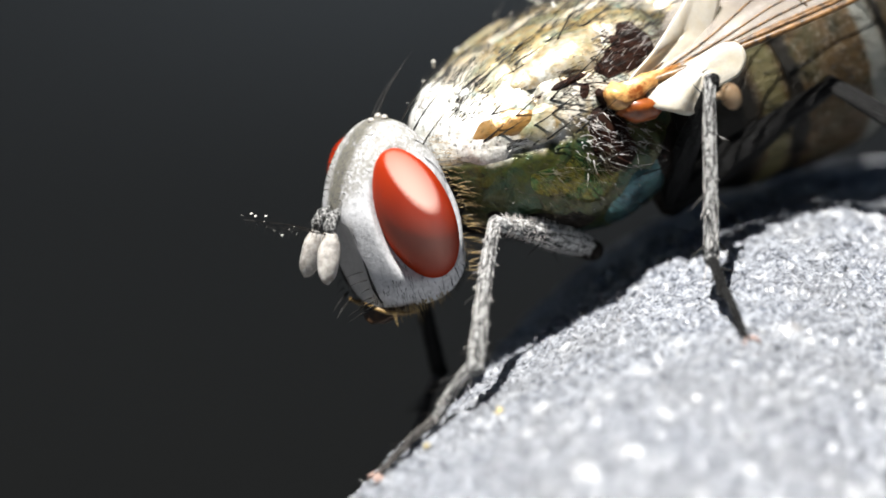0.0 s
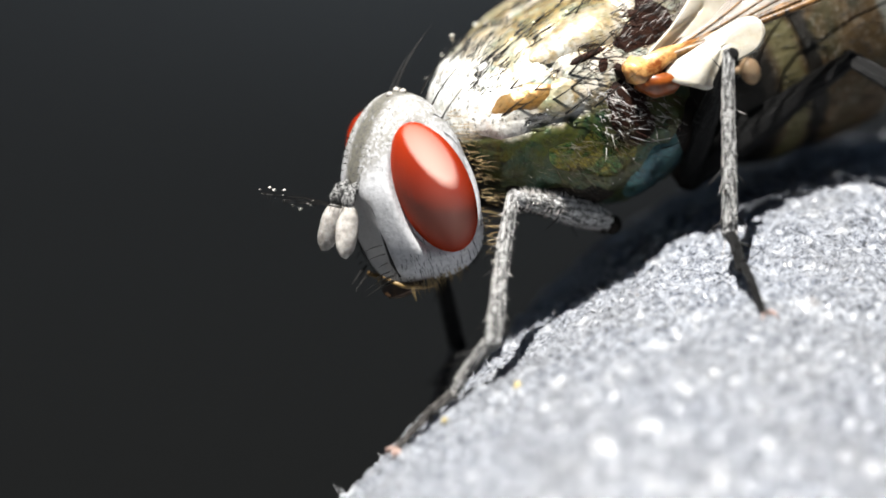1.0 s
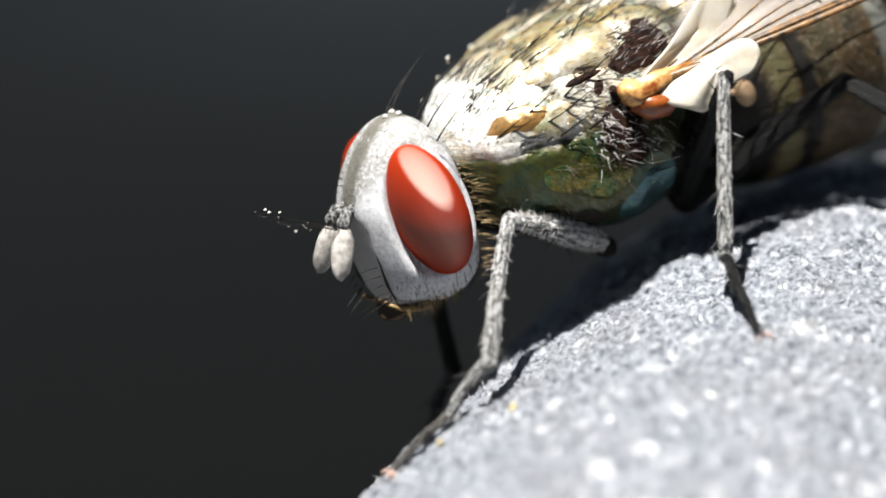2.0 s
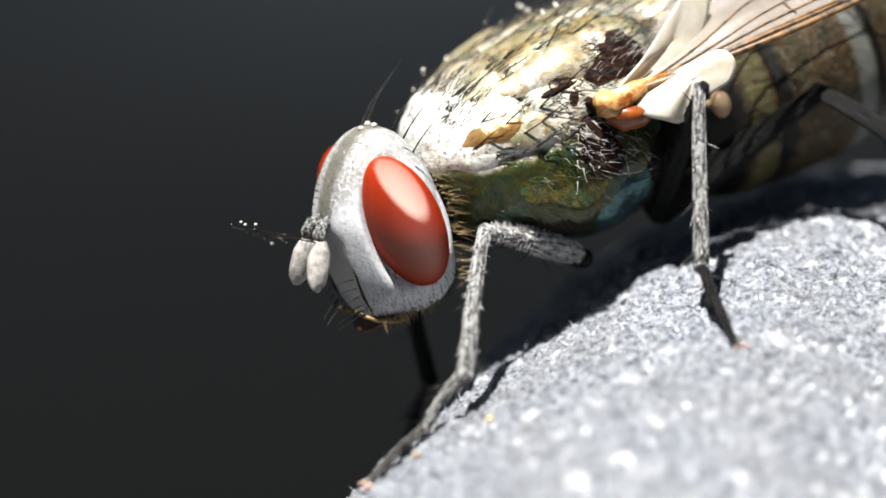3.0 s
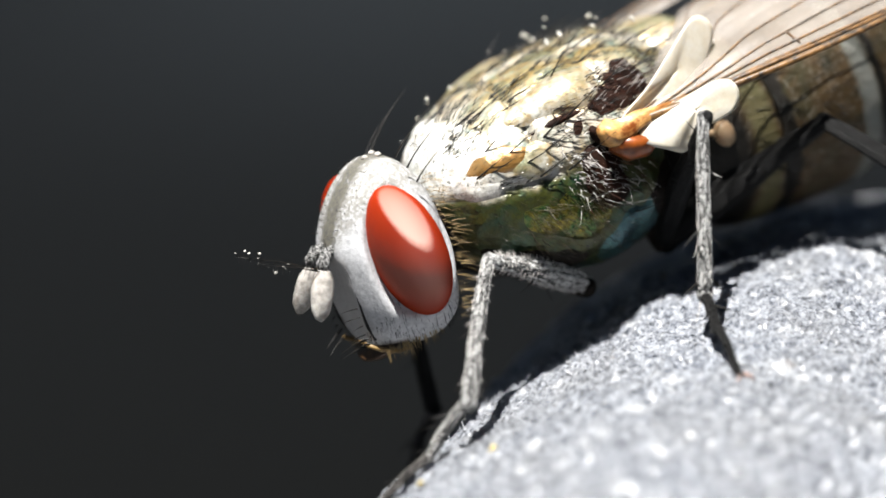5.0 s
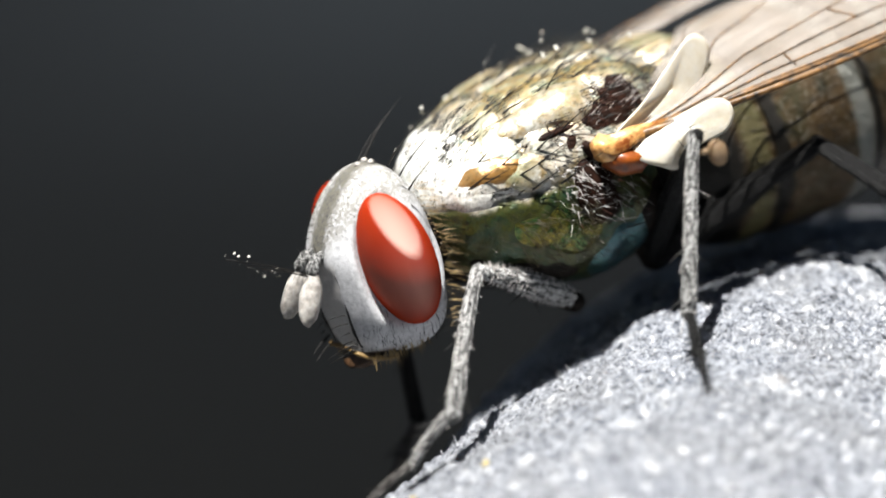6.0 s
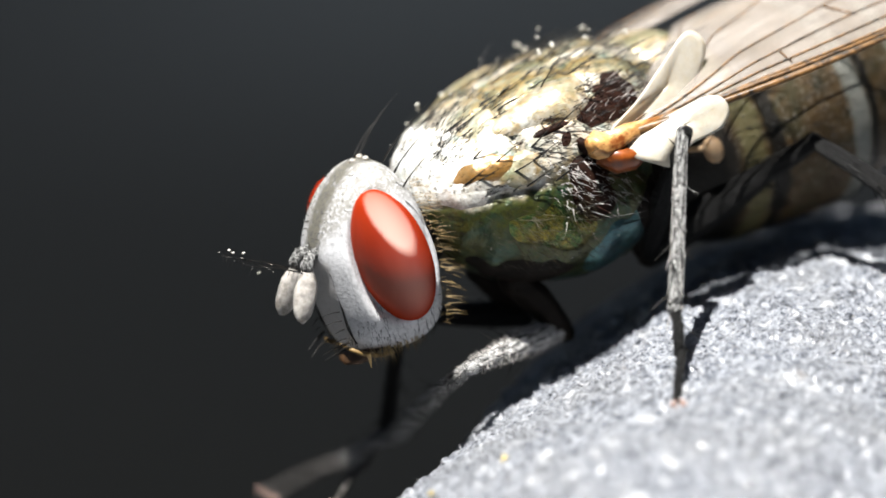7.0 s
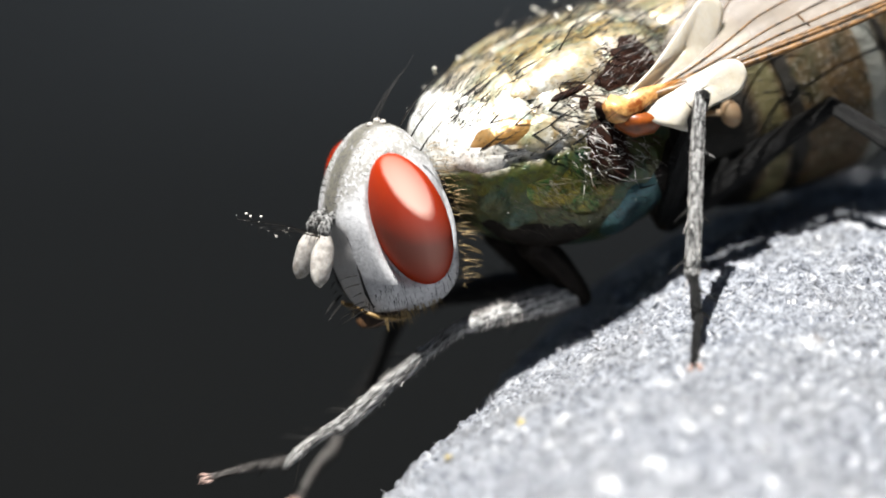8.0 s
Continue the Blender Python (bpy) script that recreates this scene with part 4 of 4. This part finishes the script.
def lobe(bm, points, bulge):
    """A thin domed flap inside an outline."""
    outline = spline(points, 6)
    c = sum(outline, Vector((0, 0, 0))) / len(outline)
    rows = []
    for i in range(10):
        f = 0.02 + 0.98 * i / 9
        rows.append([c + (p - c) * f + Vector(bulge) * (1 - f * f) for p in outline])
    grid(bm, rows, True)


def build_calypters(side):
    flaps = [
        ("upper_calypter", [(-0.35, 1.6, 1.0), (-0.75, 1.72, 1.3), (-1.35, 1.66, 1.68), (-1.95, 1.5, 1.95), (-2.2, 1.48, 1.66), (-1.88, 1.58, 1.28), (-1.32, 1.74, 0.99), (-0.6, 1.7, 0.86)], (0, 0.06, 0.02), "cream white upper wing flap"),
        ("lower_calypter", [(-0.4, 1.95, 0.74), (-0.62, 2.16, 0.55), (-0.9, 2.16, 0.42), (-1.15, 2.3, 0.66), (-1.42, 2.34, 0.7), (-1.66, 2.38, 0.76), (-1.82, 2.36, 0.94), (-1.78, 2.3, 1.14), (-1.55, 2.2, 1.2), (-1.05, 1.95, 1.06), (-0.6, 1.75, 1.0)], (0, 0.06, 0.1), "cream white rounded lower wing flap"),
    ]
    for name, pts, bulge, label in flaps:
        bm = bmesh.new()
        drop = 0.45 if side < 0 else 0.0  # right flap lowered so the camera doesn't see it above the thorax
        lobe(bm, [(x, y * side, z - drop) for x, y, z in pts], (0, bulge[1] * side, bulge[2]))
        ob = part(name, bm, CALYPTER, fly, label)
        ob.modifiers.new("thickness", "SOLIDIFY").thickness = 0.03 * MM
    bm = bmesh.new()
    tube(bm, [(-1.5, 1.15 * side, 0.3), (-1.7, 1.4 * side, 0.28), (-1.85, 1.5 * side, 0.26)], [0.05, 0.04, 0.06], 10)
    blob(bm, (-1.92, 1.55 * side, 0.22), (0.15, 0.13, 0.2), (0, 10, 0), 20, 14)
    part("haltere", bm, HALTERE, fly, "tan club-shaped balancer")


# ---------------------------------------------------------------- legs
def bone(a, b):
    """The pose of a leg joint that starts at a and points to b (millimetres in the fly's space)."""
    a, b = Vector(a), Vector(b)
    return Matrix.Translation(a * MM) @ (b - a).to_track_quat("Z", "Y").to_matrix().to_4x4()


def leg_joint(name, length, radii, mat, label, bristles, hairs, seed, claw=False, shag=0):
    """One joint along its own z, with ribs of setae and a few spines."""
    bm = bmesh.new()
    n = 14
    pts = [(0.03 * math.sin(k / n * 3 + seed), 0.03 * math.sin(k / n * 4), length * k / n) for k in range(n + 1)]
    rr = []
    for k in range(n + 1):
        f = k / n * (len(radii) - 1)
        i = min(len(radii) - 2, int(f))
        rr.append(radii[i] + (radii[i + 1] - radii[i]) * (f - i))
    rings = tube(bm, pts, rr, 28)
    for ring, c in zip(rings, pts):  # lengthwise flutes
        for j, v in enumerate(ring):
            v.co += (v.co - Vector(c)) * (0.07 * math.cos(j * math.pi / 2) + 0.05 * noise.noise(v.co * 9))
    for end, r in ((0, rr[0]), (length, rr[-1])):
        blob(bm, (pts[0][0] if not end else pts[-1][0], 0 if not end else pts[-1][1], end), (r * 1.05,) * 3, (0, 0, 0), 14, 10)
    ob = part(name, bm, mat, fly, label)
    r = random.Random(seed)
    rings_of = 24
    bm = bmesh.new()
    for k in range(hairs):
        z = length * r.random()
        i = min(n, int(z / length * n))
        a = r.uniform(0, 2 * math.pi)
        out = Vector((math.cos(a), math.sin(a), 0))
        hair(bm, Vector((*pts[i][:2], z)) + out * rr[i] * 0.9, out * 0.4 + Vector((0, 0, 1)), r.uniform(0.04, 0.09), 0.0065, (0, 0, 0), 2)
    for k in range(shag):  # stiff pale hairs standing in rings
        z = length * (0.06 + 0.88 * int(rings_of * r.random()) / rings_of)
        i = min(n, int(z / length * n))
        a = r.uniform(0, 2 * math.pi)
        out = Vector((math.cos(a), math.sin(a), 0))
        hair(bm, Vector((*pts[i][:2], z)) + out * rr[i] * 0.9, out + Vector((0, 0, r.uniform(0.2, 0.7))), r.uniform(0.04, 0.1), 0.008, (0, 0, 0.2), 2)
    part("setae", bm, PALE_HAIR if mat in (LEG_GREY, LEG_WHITE) else BRISTLE, ob, "short pale setae" if mat in (LEG_GREY, LEG_WHITE) else "short dark setae", kind="stuff")
    for k in range(bristles):
        bm = bmesh.new()
        z = length * (0.25 + 0.72 * r.random())
        i = min(n, int(z / length * n))
        a = r.uniform(0, 2 * math.pi)
        out = Vector((math.cos(a), math.sin(a), 0))
        hair(bm, Vector((*pts[i][:2], z)) + out * rr[i] * 0.8, out * 0.9 + Vector((0, 0, 0.8)), r.uniform(0.18, 0.42), 0.014, (0, 0, 0.1), 3)
        part("spine", bm, BRISTLE, ob)
    for s in (-1, 1) if claw else ():
        bm = bmesh.new()
        tube(bm, [(0.03 * s, 0, length), (0.09 * s, 0.02, length + 0.09), (0.12 * s, -0.05, length + 0.15)], [0.025, 0.02, 0.006], 6)
        part("claw", bm, FOOT_PINK, ob, "pinkish claw")
        bm = bmesh.new()
        blob(bm, (0.05 * s, -0.05, length + 0.04), (0.045, 0.04, 0.06), (0, 0, 0), 10, 8)
        part("foot_pad", bm, FOOT_PINK, ob, "pinkish foot pad")
    return ob


def build_leg(lengths, thick, mats, seed):
    """Femur, tibia and the two halves of the foot."""
    _, f, t, a, b = lengths
    k = thick
    return (leg_joint("coxa", 1.1, [0.26 * k, 0.28 * k, 0.24 * k, 0.18 * k], DARK, "hip joint of the leg, darkened for the shade under the body", 3, 60, seed + 4),
            leg_joint("femur", f, [0.16 * k, 0.24 * k, 0.22 * k, 0.15 * k, 0.12 * k], mats[0], "stout dusted thigh of the leg", 10, 260, seed, shag=800 if mats[0] is LEG_WHITE else 0),
            leg_joint("tibia", t, [0.11 * k, 0.125 * k, 0.13 * k, 0.14 * k, 0.15 * k], mats[1], "slender ribbed grey shin of the leg", 9, 260, seed + 1, shag=70 if mats[0] is LEG_WHITE else 0),
            leg_joint("tarsus", a, [0.1 * k, 0.09 * k, 0.1 * k, 0.085 * k], mats[2], "jointed foot", 5, 110, seed + 2),
            leg_joint("tarsus_end", b, [0.085 * k, 0.07 * k, 0.075 * k, 0.06 * k, 0.065 * k], mats[-1], "dark foot end with pinkish claws", 3, 110, seed + 3, claw=True))


build_head()
build_thorax()
build_abdomen()
for side in (1, -1):
    build_wing(side)
    build_calypters(side)
ROOT_FRONT, ROOT_MID, ROOT_HIND = (1.2, 0.5, -0.6), (-0.8, 0.5, -0.2), (-0.9, 0.5, -0.15)
HIP_FRONT, HIP_MID, HIP_HIND = (0.46, 0.9, -1.23), (-0.95, 0.8, -1.15), (-1.0, 0.8, -1.15)
FRONT, MID, HIND = (1.1, 1.95, 2.25, 0.9, 1.05), (1.1, 2.76, 2.41, 0.62, 0.92), (1.1, 2.8, 3.0, 0.8, 0.9)
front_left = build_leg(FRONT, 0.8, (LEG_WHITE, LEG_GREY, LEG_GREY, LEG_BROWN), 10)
# Right and hind legs and the middle thigh wear the shade-blackened copies.
front_right = build_leg(FRONT, 0.8, (LEG_DARK_SHADED, LEG_DARK_SHADED, LEG_BROWN), 20)
mid_left = build_leg(MID, 0.74, (LEG_DARK_SHADED, LEG_GREY, LEG_DARK_SHADED), 30)
mid_right = build_leg(MID, 0.95, (LEG_DARK_SHADED, LEG_DARK_SHADED, LEG_DARK_SHADED), 40)
hind_left = build_leg(HIND, 1.0, (LEG_DARK_SHADED, LEG_DARK_SHADED, LEG_DARK_SHADED), 50)
hind_right = build_leg(HIND, 1.0, (LEG_DARK_SHADED, LEG_DARK_SHADED, LEG_DARK_SHADED), 60)


def spur(joint, length, knee, ankle, along, way, ln):
    """A long spine on a joint, pointing a given way in the fly's space."""
    local = bone(knee, ankle).to_3x3().inverted() @ Vector(way)
    bm = bmesh.new()
    hair(bm, Vector((0, 0, length * along)) + local.normalized() * 0.05, local, ln, 0.017, (0, 0, 0), 4)
    part("spine", bm, PALE_HAIR, joint, "long pale spine of the shin")


for along, way, ln in ((0.97, (0.75, 0.25, -1.0), 0.42), (0.95, (0.3, 0.2, -1.0), 0.36), (0.62, (0.8, 0.2, -0.8), 0.4), (0.3, (-0.8, 0.2, -0.7), 0.25)):
    spur(mid_left[2], MID[2], (-1.03, 2.61, 0.93), (-0.02, 3.14, -1.19), along, way, ln)
for along, way, ln in ((0.96, (0.6, 0.3, -0.9), 0.26), (0.7, (0.9, 0.3, -0.3), 0.22), (0.45, (0.9, 0.3, -0.4), 0.2)):
    spur(front_left[2], FRONT[2], (2.01, 1.34, -0.13), (3.47, 2.44, -1.44), along, way, ln)


def step(leg, lengths, root, rows, mirror=1):
    """Key a leg's joints. rows: seconds, then hip, knee, ankle, middle and tip of the foot."""
    keyed = [[] for _ in lengths]
    for t, *joints in rows:
        start = Vector((root[0], root[1] * mirror, root[2]))
        aim = [Vector((x, y * mirror, z)) for x, y, z in joints]
        prev = start.copy()
        for i, target in enumerate(aim):
            way = (target - (start if i == 0 else aim[i - 1])).normalized()
            end = prev + way * (lengths[i] if i else (target - start).length)
            keyed[i].append((t, bone(end - way * lengths[0], end) if i == 0 else bone(prev, end)))
            prev = end
    for ob, poses in zip(leg, keyed):
        walk(ob, poses)


def motions():
    walk(fly, [(t, pose(x * MM, y * MM, z * MM, rx, ry, rz)) for t, x, y, z, rx, ry, rz in (
        (0, 1.728, 0.447, 14.677, 7.15, 13.46, -149.18), (5.8, 1.728, 0.447, 14.677, 7.15, 13.46, -149.18),
        (6.0, 1.72, 0.455, 14.70, 6.18, 11.84, -150.0), (6.15, 1.555, 0.451, 14.689, 6.18, 11.84, -150.0),
        (6.3, 1.46, 0.449, 14.682, 6.18, 11.84, -150.0), (6.5, 1.39, 0.447, 14.677, 6.18, 11.84, -150.0),
        (8.0, 1.39, 0.447, 14.677, 6.18, 11.84, -150.0))])
    rest = (HIP_FRONT, (2.01, 1.34, -0.13), (3.47, 2.44, -1.44), (4.08, 2.11, -2.03), (4.9, 2.1, -2.33))
    reach = (0.5, 0.55, -1.8)
    rub = [
        (6.4, HIP_FRONT, (2.23, 1.2, -0.46), (3.55, 2.71, -1.47), (3.79, 2.2, -2.15), (4.6, 2.5, -2.4)),
        (6.5, reach, (2.3, 0.74, -1.07), (2.78, -0.41, -2.94), (3.58, -0.03, -2.8), (4.51, 0.42, -2.63)),
        (6.6, reach, (2.13, 1.0, -0.82), (3.25, -0.22, -2.0), (4.07, 0.05, -1.65), (5.02, 0.37, -1.35)),
        (6.7, reach, (2.4, 0.73, -1.38), (2.7, -1.1, -2.66), (3.49, -0.67, -2.73), (4.4, -0.16, -2.81)),
        (6.85, reach, (2.44, 0.73, -1.8), (2.58, -1.27, -2.81), (3.37, -0.85, -2.87), (4.3, -0.36, -2.93)),
        (7, reach, (2.35, 1.12, -1.53), (2.9, -0.7, -2.75), (3.75, -0.96, -2.87), (4.74, -1.28, -3.0)),
        (7.1, reach, (2.31, 1.2, -1.51), (3.53, -0.49, -2.36), (4.21, 0.1, -2.36), (5.0, 0.79, -2.35)),
        (7.2, reach, (2.17, 1.34, -1.17), (4.0, 0.39, -2.07), (4.63, 1.03, -2.01), (5.36, 1.78, -1.94)),
        (7.3, reach, (2.32, 0.97, -1.25), (3.15, -0.61, -2.63), (3.78, 0.03, -2.58), (4.53, 0.77, -2.53)),
        (7.4, reach, (2.31, 0.63, -1.07), (2.94, -0.93, -2.56), (3.81, -0.99, -2.8), (4.81, -1.06, -3.08)),
        (7.5, reach, (2.42, 0.3, -1.55), (3.0, -1.4, -3.05), (3.78, -1.3, -3.3), (4.6, -1.6, -3.68)),
        (7.6, reach, (2.45, 0.62, -1.85), (2.56, -1.41, -2.81), (3.41, -1.32, -3.09), (4.41, -1.23, -3.41)),
        (7.7, reach, (2.43, 0.79, -1.89), (2.69, -1.2, -2.9), (3.52, -0.93, -3.13), (4.48, -0.6, -3.41)),
        (7.8, reach, (2.33, 1.2, -1.67), (2.79, -0.7, -2.79), (3.64, -0.95, -2.94), (4.63, -1.25, -3.1)),
        (7.9, reach, (2.44, 0.7, -1.64), (3.55, -0.91, -2.75), (4.4, -1.17, -2.85), (5.4, -1.47, -2.98)),
        (8, reach, (2.41, 0.74, -1.48), (4.46, 0.28, -2.3), (5.33, 0.07, -2.59), (6.41, -0.34, -2.49))]
    swift = []
    for t, *joints in rub:  # quick strokes
        for way in (-1, 1) if t in (6.5, 6.6, 7, 7.8) else (0,):
            off = Vector((0.3, 0.2, 0.34)) * way
            swift.append((t + way / 30, *joints[:2], *[Vector(j) + off * (0.7 + 0.4 * k) for k, j in enumerate(joints[2:])]))
    step(front_left, FRONT, ROOT_FRONT, [(0, *rest), (6.2, *rest), *swift])
    far = (HIP_FRONT, (2.3, 1.0, -0.35), (2.55, 0.8, -2.55), (3.0, 0.85, -3.1), (3.5, 0.9, -3.9))
    far_rub = [
        (6.6, reach, (2.23, 0.0, -1.09), (2.87, 1.09, -2.96), (3.56, 0.53, -3.07), (4.42, -0.08, -3.05)),
        (6.8, reach, (2.19, 0.1, -1.05), (2.95, 1.27, -2.69), (3.67, 0.74, -2.74), (4.52, 0.13, -2.86)),
        (7.0, reach, (2.32, 0.62, -1.11), (2.57, 1.75, -3.04), (3.25, 1.17, -3.16), (4.08, 0.53, -3.24)),
        (7.1, reach, (2.32, 0.78, -1.12), (2.86, 2.01, -2.93), (3.54, 1.42, -3.03), (4.39, 0.84, -3.21)),
        (7.25, reach, (2.33, 0.66, -1.13), (2.91, 1.88, -2.93), (3.6, 1.31, -3.06), (4.39, 0.64, -3.19)),
        (7.5, reach, (2.37, 0.79, -1.3), (2.96, 1.99, -3.11), (3.63, 1.42, -3.26), (4.47, 0.82, -3.48)),
        (7.75, reach, (2.26, 1.41, -1.56), (2.79, 2.6, -3.4), (3.48, 2.05, -3.56), (4.35, 1.5, -3.79)),
        (8.0, reach, (2.35, 1.42, -1.64), (3.07, 2.67, -3.37), (3.8, 2.19, -3.6), (4.7, 1.72, -3.86))]
    step(front_right, FRONT, ROOT_FRONT, [(0, *far), (6.3, *far), *far_rub], -1)
    stand = (HIP_MID, (-1.03, 2.61, 0.93), (-0.02, 3.14, -1.19), (0.19, 3.62, -1.52), (0.44, 4.41, -1.93))
    moved = (HIP_MID, (-0.92, 2.57, 0.97), (0.2, 3.22, -1.07), (0.38, 3.45, -1.62), (0.75, 3.9, -1.84))
    step(mid_left, MID, ROOT_MID, [(0, *stand), (5.93, *stand), (6.1, *moved), (8.0, *moved)])
    step(mid_right, MID, ROOT_MID, [(0, *stand), (8.0, *stand)], -1)
    hind = (HIP_HIND, (-3.1, 2.2, 0.02), (-4.25, 4.2, -1.9), (-4.5, 4.6, -2.6), (-4.8, 5.1, -3.3))
    step(hind_left, HIND, ROOT_HIND, [(0, *hind), (8.0, *hind)])
    step(hind_right, HIND, ROOT_HIND, [(0, *hind), (8.0, *hind)], -1)


motions()
